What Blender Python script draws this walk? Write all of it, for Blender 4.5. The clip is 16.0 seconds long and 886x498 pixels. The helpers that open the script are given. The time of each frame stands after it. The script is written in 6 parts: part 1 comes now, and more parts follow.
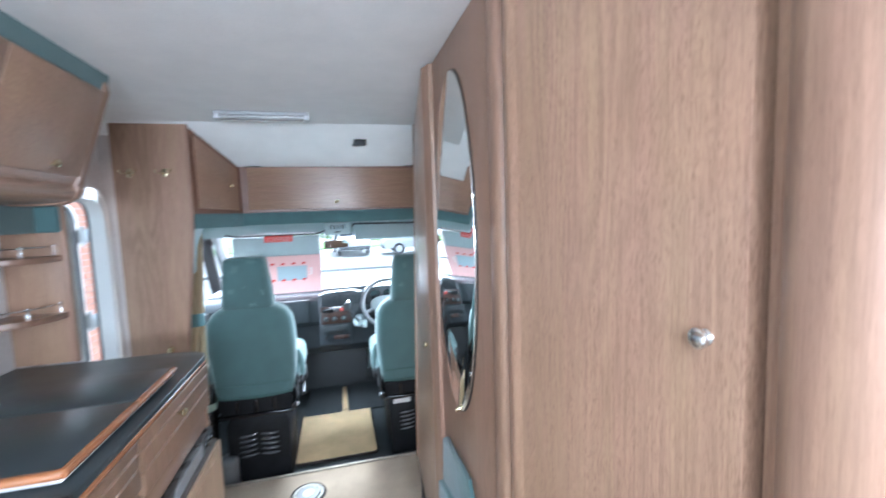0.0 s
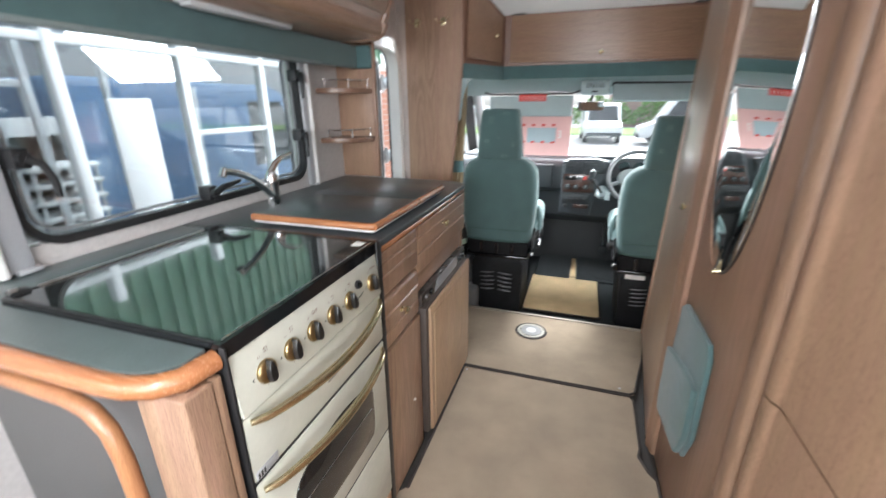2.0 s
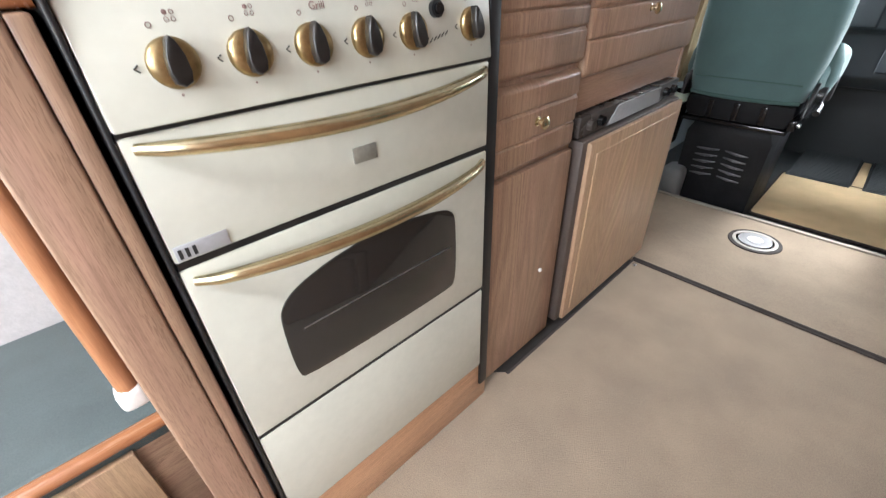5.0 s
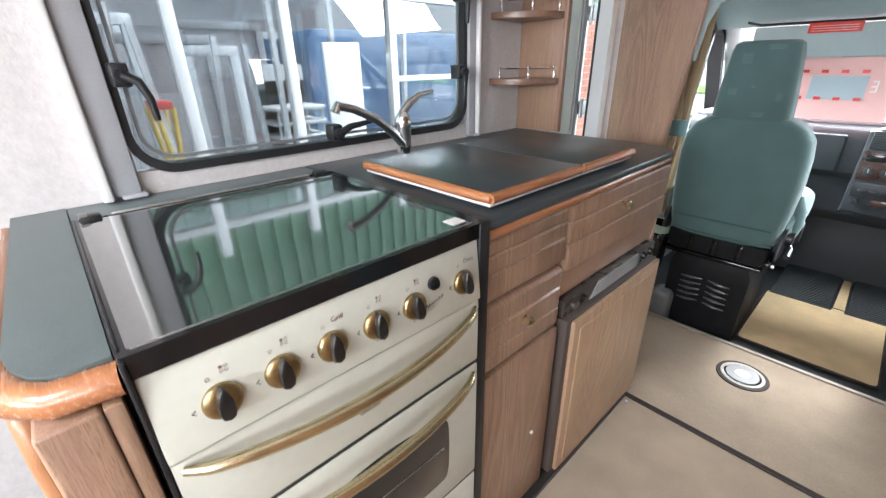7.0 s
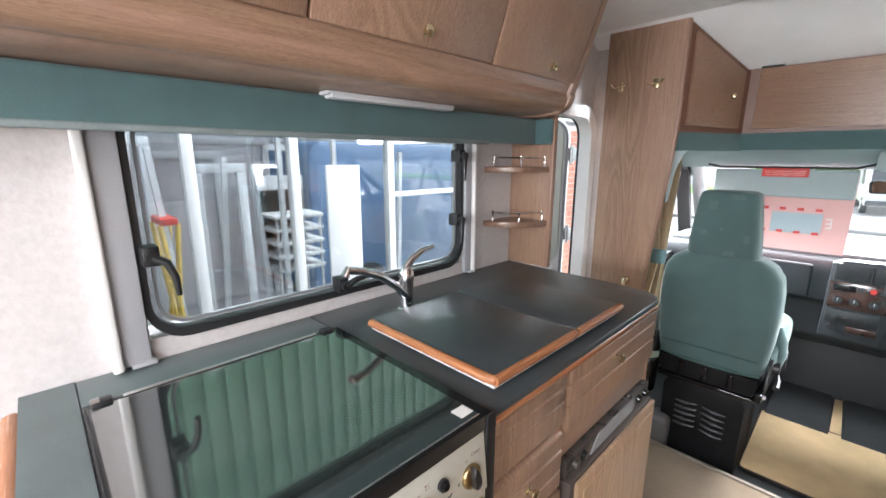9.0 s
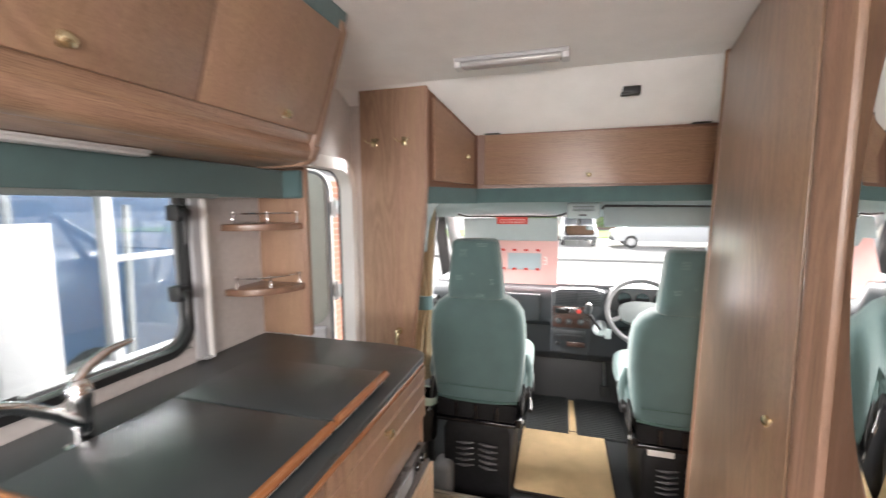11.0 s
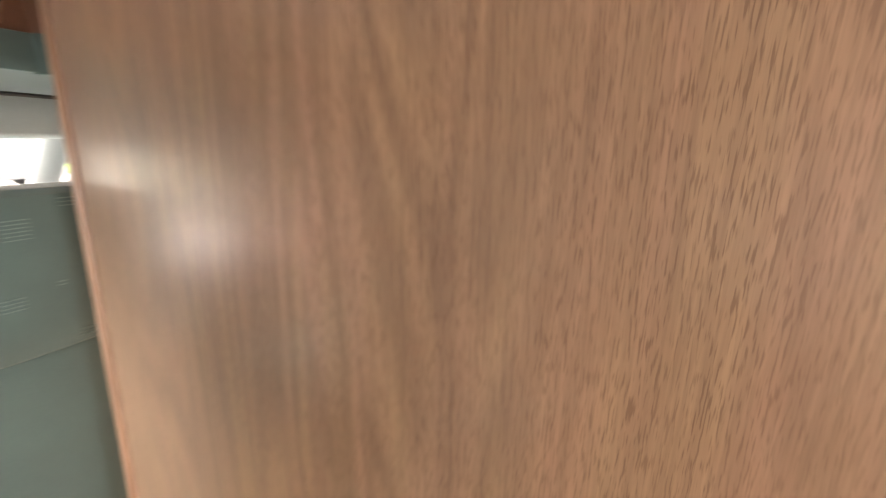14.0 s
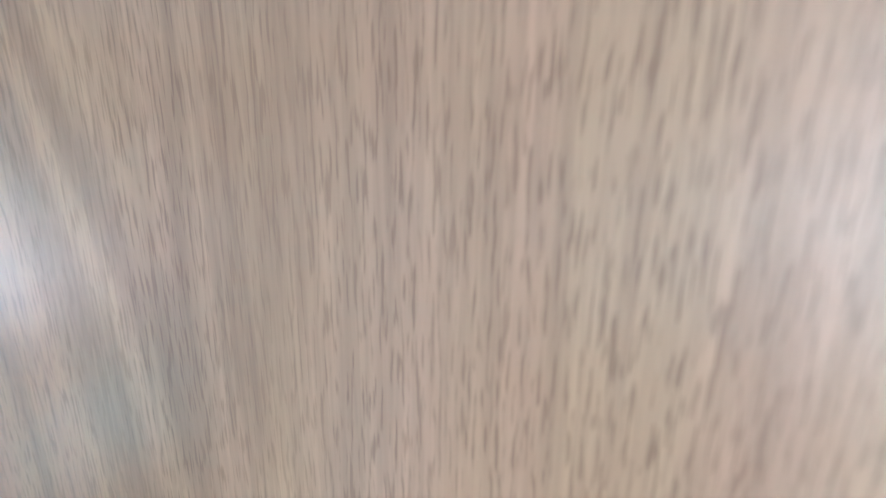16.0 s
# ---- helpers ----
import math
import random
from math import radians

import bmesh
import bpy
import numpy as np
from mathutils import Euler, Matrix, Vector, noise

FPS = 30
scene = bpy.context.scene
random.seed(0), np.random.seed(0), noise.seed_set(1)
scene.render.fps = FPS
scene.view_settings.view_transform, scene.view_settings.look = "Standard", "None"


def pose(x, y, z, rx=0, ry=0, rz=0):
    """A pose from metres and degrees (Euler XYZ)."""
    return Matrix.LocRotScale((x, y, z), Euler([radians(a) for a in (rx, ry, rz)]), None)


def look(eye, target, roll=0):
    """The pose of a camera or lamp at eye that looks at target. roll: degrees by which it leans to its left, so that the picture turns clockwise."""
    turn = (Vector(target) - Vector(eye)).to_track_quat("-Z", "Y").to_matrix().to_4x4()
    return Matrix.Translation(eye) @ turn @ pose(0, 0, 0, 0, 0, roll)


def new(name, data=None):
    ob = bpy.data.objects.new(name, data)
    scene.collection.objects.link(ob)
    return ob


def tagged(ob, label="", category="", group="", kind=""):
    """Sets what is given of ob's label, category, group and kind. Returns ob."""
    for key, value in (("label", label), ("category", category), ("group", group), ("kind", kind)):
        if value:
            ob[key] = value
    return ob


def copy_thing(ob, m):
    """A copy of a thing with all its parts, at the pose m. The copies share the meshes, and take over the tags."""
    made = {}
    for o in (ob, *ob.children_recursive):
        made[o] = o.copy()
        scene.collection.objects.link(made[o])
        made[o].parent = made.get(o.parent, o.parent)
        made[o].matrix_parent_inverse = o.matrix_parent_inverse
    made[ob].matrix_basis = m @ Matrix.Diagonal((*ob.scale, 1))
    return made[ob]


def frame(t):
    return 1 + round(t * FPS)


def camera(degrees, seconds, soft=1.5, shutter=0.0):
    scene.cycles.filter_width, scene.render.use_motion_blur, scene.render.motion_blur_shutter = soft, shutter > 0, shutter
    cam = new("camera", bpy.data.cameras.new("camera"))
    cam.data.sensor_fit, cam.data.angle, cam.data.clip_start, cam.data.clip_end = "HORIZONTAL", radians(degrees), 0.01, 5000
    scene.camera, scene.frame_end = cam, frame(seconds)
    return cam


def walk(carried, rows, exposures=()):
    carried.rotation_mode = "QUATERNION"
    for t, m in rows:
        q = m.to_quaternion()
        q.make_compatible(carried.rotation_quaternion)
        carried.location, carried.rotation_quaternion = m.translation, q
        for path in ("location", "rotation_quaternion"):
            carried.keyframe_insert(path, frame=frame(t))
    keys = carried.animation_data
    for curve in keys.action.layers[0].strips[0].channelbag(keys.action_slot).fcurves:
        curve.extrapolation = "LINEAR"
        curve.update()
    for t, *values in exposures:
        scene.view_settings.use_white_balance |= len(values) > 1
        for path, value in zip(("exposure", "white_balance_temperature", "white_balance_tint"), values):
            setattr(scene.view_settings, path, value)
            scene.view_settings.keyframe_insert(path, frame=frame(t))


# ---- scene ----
cam = camera(94.2, 16.0, soft=1.3, shutter=0.45)
PATH = [
    (0, (0.018, 0.014, 1.474), (0.511, 1.945, 1.3), -2.0),
    (0.5, (0.024, -0.013, 1.438), (0.133, 1.959, 1.122), -1.5),
    (1, (-0.004, -0.052, 1.407), (-0.053, 1.904, 0.99), -3.3),
    (1.5, (-0.015, -0.051, 1.371), (-0.242, 1.866, 0.851), -2.2),
    (2, (-0.018, -0.005, 1.301), (-0.615, 1.783, 0.633), -0.5),
    (2.5, (-0.027, 0.137, 1.206), (-0.824, 1.779, 0.387), 3.1),
    (3, (-0.032, 0.28, 1.08), (-1.115, 1.714, 0.199), 1.9),
    (3.5, (-0.026, 0.328, 0.948), (-1.187, 1.522, -0.158), 0.2),
    (3.7, (-0.04, 0.352, 0.89), (-1.213, 1.519, -0.259), -0.8),
    (5.8, (-0.045, 0.368, 1.027), (-1.325, 1.506, -0.005), -1.9),
    (6, (-0.046, 0.375, 1.061), (-1.343, 1.528, 0.068), -1.7),
    (6.5, (-0.054, 0.393, 1.148), (-1.382, 1.601, 0.268), -1.2),
    (7, (-0.067, 0.403, 1.213), (-1.404, 1.64, 0.386), -1.0),
    (7.5, (-0.081, 0.399, 1.255), (-1.448, 1.646, 0.494), -1.2),
    (8, (-0.093, 0.391, 1.302), (-1.495, 1.654, 0.64), -1.2),
    (8.2, (-0.097, 0.386, 1.326), (-1.511, 1.659, 0.708), -1.1),
    (10.3, (-0.1, 0.383, 1.45), (-1.155, 2.072, 1.255), -0.4),
    (10.5, (-0.096, 0.411, 1.442), (-1.023, 2.171, 1.238), -0.4),
    (11, (-0.104, 0.58, 1.422), (-0.649, 2.493, 1.215), -0.4),
    (11.5, (-0.148, 0.737, 1.396), (-0.3, 2.715, 1.143), 0.5),
    (12, (-0.178, 0.9, 1.378), (-0.013, 2.865, 1.052), -0.1),
    (12.5, (-0.176, 1.116, 1.36), (0.294, 3.02, 0.967), 0.1),
    (13, (-0.135, 1.355, 1.353), (0.755, 3.084, 0.888), 0.5),
    (13.5, (-0.020, 1.550, 1.342), (1.357, 2.902, 0.812), 0.0),
    (14, (0.135, 1.615, 1.315), (1.871, 2.462, 0.797), 0.8),
    (14.5, (0.236, 1.639, 1.296), (2.093, 2.207, 0.819), 1.0),
    (15, (0.269, 1.643, 1.307), (2.150, 2.098, 0.803), 0.5),
    (15.5, (0.273, 1.635, 1.303), (2.170, 2.045, 0.819), 1.3),
    (16, (0.247, 1.608, 1.319), (2.153, 1.992, 0.849), 0.8),
]
EXPOSURES = [(0.0, 2.2, 5000, 2), (1.0, 2.13, 5200, 2), (1.5, 2.0, 5600, 3), (2.5, 1.7, 6000, 7), (3.5, 1.87, 5900, 7), (6.0, 2.02, 5800, 7), (6.5, 1.96, 5800, 7), (7.5, 1.98, 5900, 7), (10.5, 2.1, 6300, 12), (11.5, 2.3, 6900, 13), (12.0, 2.44, 6400, 11), (12.5, 2.42, 6500, 10), (13.0, 2.55, 6800, 11),
             (13.5, 2.6, 7200, 14), (14.0, 2.68, 7500, 17), (14.5, 3.05, 6000, 6), (15.0, 3.25, 4900, -4), (16.0, 3.45, 4700, -5)]
walk(cam, [(t, look(eye, target, roll)) for t, eye, target, roll in PATH], EXPOSURES)

# ---- daylight ----
world = bpy.data.worlds.new("sky")
scene.world = world
world.use_nodes = True
wn = world.node_tree.nodes
sky = wn.new("ShaderNodeTexSky")
sky.sky_type, sky.sun_disc = "NISHITA", False
sky.sun_elevation, sky.sun_rotation = radians(50), radians(12)
sky.dust_density, sky.air_density = 4.0, 1.2
pale = wn.new("ShaderNodeHueSaturation")
pale.inputs["Saturation"].default_value = 0.25
world.node_tree.links.new(sky.outputs[0], pale.inputs["Color"])
world.node_tree.links.new(pale.outputs[0], wn["Background"].inputs["Color"])
wn["Background"].inputs["Strength"].default_value = 0.15
sun = new("sun", bpy.data.lights.new("sun", "SUN"))
sun.data.energy, sun.data.angle, sun.data.color = 1.7, radians(12), (1.0, 0.97, 0.92)
sun.matrix_world = look((0.9, 4.4, 5.4), (0, 0, 0))


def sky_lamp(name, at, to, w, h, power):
    """An area lamp for daylight at a window opening, seen or assumed."""
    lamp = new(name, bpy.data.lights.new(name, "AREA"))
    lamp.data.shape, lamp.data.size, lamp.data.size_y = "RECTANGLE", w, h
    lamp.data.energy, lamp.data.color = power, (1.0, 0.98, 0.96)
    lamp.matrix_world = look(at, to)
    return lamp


sky_lamp("windscreen_daylight", (0, 4.45, 1.95), (0, 2.75, 0.35), 1.9, 0.9, 100)
for s in (-1, 1):
    sky_lamp("cab_window_daylight", (s * 1.08, 3.12, 1.12), (0, 2.95, 0.2), 0.75, 0.45, 7.5).data.spread = radians(95)
# added fill lamps behind the camera, at assumed openings that are never seen
sky_lamp("rear_fill", (0, -2.06, 1.45), (0, -0.2, 3.1), 1.4, 0.55, 27)
sky_lamp("lounge_fill", (1.14, -1.1, 1.4), (-0.8, 0.5, 2.35), 1.0, 0.5, 7)
sky_lamp("lounge_fill", (-1.16, -1.0, 1.4), (0.3, -0.4, 2.6), 1.0, 0.5, 4)
sky_lamp("roof_fill", (-0.1, -0.75, 2.02), (-0.1, -0.75, 0), 0.5, 0.5, 11)


# ---- materials ----
def mat(name, colour, rough=0.5, metal=0.0, spread=0.12, scale=18.0, bump=0.0, fine=220.0, coat=0.0, spec=0.5, sheen=0.0, emit=0.0):
    """A surface with two scales of variation in colour and roughness, and a fine relief."""
    m = bpy.data.materials.new(name)
    m.use_nodes = True
    nt = m.node_tree
    b = nt.nodes["Principled BSDF"]
    b.inputs["Metallic"].default_value = metal
    b.inputs["Specular IOR Level"].default_value = spec
    b.inputs["Coat Weight"].default_value = coat
    b.inputs["Coat Roughness"].default_value = 0.08
    b.inputs["Sheen Weight"].default_value = sheen
    co = nt.nodes.new("ShaderNodeTexCoord")
    big, small = nt.nodes.new("ShaderNodeTexNoise"), nt.nodes.new("ShaderNodeTexNoise")
    for n, sc in ((big, scale), (small, fine)):
        n.inputs["Scale"].default_value, n.inputs["Detail"].default_value = sc, 4.0
        nt.links.new(co.outputs["Object"], n.inputs["Vector"])
    add = nt.nodes.new("ShaderNodeMath")
    add.operation = "ADD"
    nt.links.new(big.outputs["Fac"], add.inputs[0])
    nt.links.new(small.outputs["Fac"], add.inputs[1])
    ramp = nt.nodes.new("ShaderNodeMapRange")
    ramp.inputs["From Min"].default_value, ramp.inputs["From Max"].default_value = 0.7, 1.3
    ramp.inputs["To Min"].default_value, ramp.inputs["To Max"].default_value = 1 - spread, 1 + spread
    nt.links.new(add.outputs[0], ramp.inputs["Value"])
    mul = nt.nodes.new("ShaderNodeVectorMath")
    mul.operation = "SCALE"
    mul.inputs[0].default_value = colour
    nt.links.new(ramp.outputs[0], mul.inputs["Scale"])
    nt.links.new(mul.outputs[0], b.inputs["Base Color"])
    rr = nt.nodes.new("ShaderNodeMapRange")
    rr.inputs["From Min"].default_value, rr.inputs["From Max"].default_value = 0.3, 0.7
    rr.inputs["To Min"].default_value, rr.inputs["To Max"].default_value = max(rough * 0.92, 0.0), min(rough * 1.08, 1.0)
    nt.links.new(big.outputs["Fac"], rr.inputs["Value"])
    nt.links.new(rr.outputs[0], b.inputs["Roughness"])
    if bump:
        bp = nt.nodes.new("ShaderNodeBump")
        bp.inputs["Strength"].default_value, bp.inputs["Distance"].default_value = bump, 0.002
        nt.links.new(small.outputs["Fac"], bp.inputs["Height"])
        nt.links.new(bp.outputs[0], b.inputs["Normal"])
    if emit:
        b.inputs["Emission Color"].default_value = (*colour, 1)
        b.inputs["Emission Strength"].default_value = emit
    return m


def wood(name, light, dark, along="z", rough=0.3, coat=0.0, pores=0.5, shift=0.0, sheen=0.16, figured=0.2):
    """Oak-faced laminate: broad figure, fine streaks and short dark pores along one axis."""
    m = bpy.data.materials.new(name)
    m.use_nodes = True
    nt = m.node_tree
    b = nt.nodes["Principled BSDF"]
    co = nt.nodes.new("ShaderNodeTexCoord")

    def stretched(across, length, detail=3.0, twist=0.0, rot=0.0):
        mp = nt.nodes.new("ShaderNodeMapping")
        mp.inputs["Scale"].default_value = [length if a == along else across for a in "xyz"]
        mp.inputs["Location"].default_value = (shift, shift * 1.7, shift * 0.6)
        mp.inputs["Rotation"].default_value = (0.0, 0.0, 0.0)
        nt.links.new(co.outputs["Object"], mp.inputs["Vector"])
        n = nt.nodes.new("ShaderNodeTexNoise")
        n.inputs["Scale"].default_value, n.inputs["Detail"].default_value = 1.0, detail
        n.inputs["Distortion"].default_value = twist
        nt.links.new(mp.outputs[0], n.inputs["Vector"])
        return n

    def ranged(node, lo, hi, a, z):
        r = nt.nodes.new("ShaderNodeMapRange")
        for key, v in (("From Min", lo), ("From Max", hi), ("To Min", a), ("To Max", z)):
            r.inputs[key].default_value = v
        nt.links.new(node.outputs[0], r.inputs["Value"])
        return r

    def op(kind, p, q):
        n = nt.nodes.new("ShaderNodeMath")
        n.operation = kind
        for i, v in enumerate((p, q)):
            if isinstance(v, (int, float)):
                n.inputs[i].default_value = v
            else:
                nt.links.new(v.outputs[0], n.inputs[i])
        return n

    figure = stretched(6.0, 0.6, 2.0, 0.5)
    rings = op("SINE", op("MULTIPLY", figure, 120.0), 0.0)
    rings = op("MULTIPLY", rings, ranged(stretched(3.0, 0.6, 1.0), 0.42, 0.6, 0.03, figured))
    streak = ranged(stretched(230.0, 6.0, 4.0), 0.3, 0.7, -0.22, 0.22)
    fine = ranged(stretched(620.0, 20.0, 2.0), 0.3, 0.7, -0.2, 0.2)
    patch = ranged(stretched(5.0, 0.9, 2.0), 0.3, 0.7, -0.22, 0.22)
    tone = op("ADD", op("ADD", op("ADD", op("ADD", rings, streak), patch), fine), 0.52)
    mix = nt.nodes.new("ShaderNodeMix")
    mix.data_type = "RGBA"
    mix.inputs["A"].default_value, mix.inputs["B"].default_value = (*dark, 1), (*light, 1)
    nt.links.new(tone.outputs[0], mix.inputs["Factor"])
    hue = nt.nodes.new("ShaderNodeMix")
    hue.data_type = "RGBA"
    hue.inputs["A"].default_value = (light[0] * 1.03, light[1] * 0.95, light[2] * 0.97, 1)
    hue.inputs["B"].default_value = (light[0] * 1.03, light[1] * 1.03, light[2] * 0.95, 1)
    nt.links.new(ranged(stretched(26.0, 1.6, 2.0), 0.35, 0.65, 0.0, 1.0).outputs[0], hue.inputs["Factor"])
    nt.links.new(hue.outputs["Result"], mix.inputs["B"])
    pore = ranged(stretched(900.0, 76.0, 1.0), 0.52, 0.66, 0.0, pores)
    thin = ranged(stretched(38.0, 2.6, 2.0), 0.38, 0.58, 0.55, 1.0)
    dots = op("MULTIPLY", pore, thin)
    mix2 = nt.nodes.new("ShaderNodeMix")
    mix2.data_type = "RGBA"
    mix2.inputs["B"].default_value = (dark[0] * 0.56, dark[1] * 0.46, dark[2] * 0.40, 1)
    nt.links.new(dots.outputs[0], mix2.inputs["Factor"])
    nt.links.new(mix.outputs["Result"], mix2.inputs["A"])
    nt.links.new(mix2.outputs["Result"], b.inputs["Base Color"])
    gloss = ranged(streak, -0.3, 0.3, rough * 0.85, rough * 1.15)
    nt.links.new(gloss.outputs[0], b.inputs["Roughness"])
    b.inputs["Coat Weight"].default_value = coat
    b.inputs["Coat Roughness"].default_value = sheen
    bp = nt.nodes.new("ShaderNodeBump")
    bp.inputs["Strength"].default_value, bp.inputs["Distance"].default_value = 0.12, 0.0006
    nt.links.new(dots.outputs[0], bp.inputs["Height"])
    bp.invert = True
    nt.links.new(bp.outputs[0], b.inputs["Normal"])
    return m


def glass(name, tint=(1, 1, 1), least=0.035):
    """A thin clear pane: what lies behind shows straight through, with a gloss that grows towards grazing angles."""
    m = bpy.data.materials.new(name)
    m.use_nodes = True
    nt = m.node_tree
    nt.nodes.remove(nt.nodes["Principled BSDF"])
    clear, shine, mix, lw, pw, ad = (nt.nodes.new("ShaderNode" + k) for k in ("BsdfTransparent", "BsdfGlossy", "MixShader", "LayerWeight", "Math", "Math"))
    clear.inputs["Color"].default_value = (*tint, 1)
    shine.inputs["Roughness"].default_value = 0.01
    lw.inputs["Blend"].default_value = 0.5
    pw.operation, ad.operation = "POWER", "MULTIPLY_ADD"
    pw.inputs[1].default_value = 5.0
    ad.inputs[1].default_value, ad.inputs[2].default_value = 0.6, least
    nt.links.new(lw.outputs["Facing"], pw.inputs[0])
    nt.links.new(pw.outputs[0], ad.inputs[0])
    nt.links.new(ad.outputs[0], mix.inputs[0])
    nt.links.new(clear.outputs[0], mix.inputs[1])
    nt.links.new(shine.outputs[0], mix.inputs[2])
    nt.links.new(mix.outputs[0], nt.nodes["Material Output"].inputs["Surface"])
    return m


OAK_L, OAK_D = (0.40, 0.262, 0.182), (0.225, 0.135, 0.088)
M_WOOD = wood("oak_laminate", OAK_L, OAK_D, "z", 0.4, 0.06, 0.4)
M_DOOR = wood("oak_door_veneer", (0.44, 0.297, 0.2), (0.26, 0.163, 0.106), "z", 0.5, 0.85, 0.62, 3.3, 0.31, 0.3)
M_WASH = wood("oak_washroom_veneer", (0.40, 0.262, 0.178), (0.235, 0.143, 0.093), "z", 0.4, 0.1, 0.6, 1.9, 0.3, 0.24)
M_WOODY = wood("oak_laminate_lengthwise", OAK_L, OAK_D, "y", 0.34, 0.15)
M_WOODX = wood("oak_laminate_crosswise", (0.33, 0.205, 0.14), (0.2, 0.118, 0.075), "x", 0.36, 0.1)
M_POST = wood("oak_moulding", (0.34, 0.215, 0.15), (0.225, 0.135, 0.092), "z", 0.4, 0.08, 0.3, 1.1)
M_LIP = wood("cherry_edging", (0.43, 0.19, 0.085), (0.29, 0.112, 0.045), "y", 0.26, 0.3, 0.2)
M_LIPX = wood("cherry_edging_cross", (0.43, 0.19, 0.085), (0.29, 0.112, 0.045), "x", 0.26, 0.3, 0.2)
M_LIPZ = wood("cherry_edging_upright", (0.38, 0.185, 0.09), (0.26, 0.112, 0.05), "z", 0.32, 0.2, 0.2)
M_BROWN = mat("brown_trim", (0.17, 0.085, 0.055), 0.4)
M_TOP = mat("slate_worktop", (0.042, 0.05, 0.054), 0.3, spread=0.14, scale=9, fine=700, bump=0.12)
M_TOPL = mat("slate_worktop_green", (0.105, 0.13, 0.13), 0.36, spread=0.16, scale=14, fine=420, bump=0.1)
M_CREAM = mat("cream_enamel", (0.54, 0.538, 0.465), 0.22, spread=0.04, scale=6, fine=60, coat=0.4)
M_BLACK = mat("black_plastic", (0.012, 0.012, 0.013), 0.4, spread=0.2)
M_BLACKG = mat("black_enamel", (0.009, 0.009, 0.010), 0.12, spread=0.1)
M_BRASS = mat("pale_polished_brass", (0.70, 0.615, 0.40), 0.22, 1.0, 0.14, 40)
M_BRONZE = mat("worn_brass_skirt", (0.38, 0.285, 0.145), 0.33, 1.0, 0.2, 60)
M_MARK = mat("grey_print", (0.2, 0.12, 0.11), 0.5)
M_PLINTH = wood("honey_oak_plinth", (0.52, 0.31, 0.18), (0.34, 0.19, 0.105), "y", 0.36, 0.1)
M_CHROME = mat("chrome", (0.82, 0.82, 0.83), 0.08, 1.0, 0.03)
M_STEEL = mat("brushed_steel", (0.62, 0.62, 0.62), 0.3, 1.0, 0.06)
M_WHITE = mat("white_plastic", (0.72, 0.70, 0.68), 0.4, spread=0.04, scale=5)
M_GREYP = mat("pale_grey_plastic", (0.56, 0.56, 0.57), 0.45, spread=0.05, scale=5)
M_WALL = mat("embossed_wallboard", (0.55, 0.515, 0.50), 0.6, spread=0.07, scale=50, fine=90, bump=0.5)
M_CEIL = mat("ceiling_lining", (0.82, 0.80, 0.795), 0.75, spread=0.05, scale=8, fine=260, bump=0.3)
M_TEAL = mat("teal_fabric", (0.07, 0.128, 0.13), 0.9, spread=0.16, scale=14, fine=600, bump=0.5, sheen=0.3)
M_SEAT = mat("sage_green_velour", (0.076, 0.131, 0.129), 0.92, spread=0.18, scale=7, fine=700, bump=0.4, sheen=0.3)
M_PIPE = mat("seat_seam", (0.06, 0.11, 0.10), 0.9)
M_CARPET = mat("beige_loop_carpet", (0.30, 0.232, 0.168), 0.97, spread=0.2, scale=6, fine=380, bump=1.0)
M_MAT = mat("sand_pile_mat", (0.62, 0.455, 0.255), 0.97, spread=0.26, scale=5, fine=500, bump=0.9)
M_BIND = mat("dark_binding", (0.035, 0.026, 0.022), 0.85)
M_RUBBER = mat("ribbed_rubber", (0.028, 0.032, 0.034), 0.6, spread=0.2)
M_DASH = mat("charcoal_dash", (0.022, 0.027, 0.032), 0.55, spread=0.1, scale=12, fine=700, bump=0.3)
M_DASHD = mat("dark_dash_inset", (0.018, 0.02, 0.022), 0.45)
M_BURL = mat("burr_walnut_trim", (0.045, 0.022, 0.018), 0.22, spread=0.6, scale=45, coat=0.4)
M_HEAD = mat("grey_headlining", (0.21, 0.255, 0.255), 0.85, spread=0.05, scale=8, fine=500, bump=0.3)
M_VISOR = mat("visor_vinyl", (0.36, 0.41, 0.42), 0.6, spread=0.05)
M_RED = mat("red_sticker", (0.55, 0.035, 0.025), 0.4)
M_PAPER = mat("pink_card", (0.72, 0.42, 0.40), 0.7, spread=0.04)
M_PAPERG = mat("grey_card_panel", (0.36, 0.42, 0.46), 0.7, spread=0.04)
M_CURTAIN = mat("gold_curtain", (0.30, 0.23, 0.14), 0.9, spread=0.15, scale=20, fine=600, bump=0.4)
M_RUB = mat("window_rubber", (0.016, 0.016, 0.017), 0.5)
M_MIRROR = mat("silvered_mirror", (0.86, 0.88, 0.87), 0.012, 1.0, 0.0)
M_GLASS = glass("clear_pane")
M_ACRYL = glass("aged_acrylic", (0.84, 0.86, 0.87), 0.08)
M_LID = mat("smoked_glass_lid", (0.022, 0.028, 0.028), 0.02, spread=0.05, coat=1.0, spec=0.9)
M_LID.node_tree.nodes["Principled BSDF"].inputs["Coat IOR"].default_value = 2.7
M_OVEN = mat("oven_door_glass", (0.018, 0.017, 0.016), 0.06, spread=0.05, coat=0.3)
M_DIFF = mat("lamp_diffuser", (0.75, 0.75, 0.73), 0.25, spread=0.03)
M_INK = mat("dark_ink", (0.02, 0.02, 0.02), 0.5)
M_LINER = mat("mint_bin_liner", (0.45, 0.62, 0.55), 0.4)
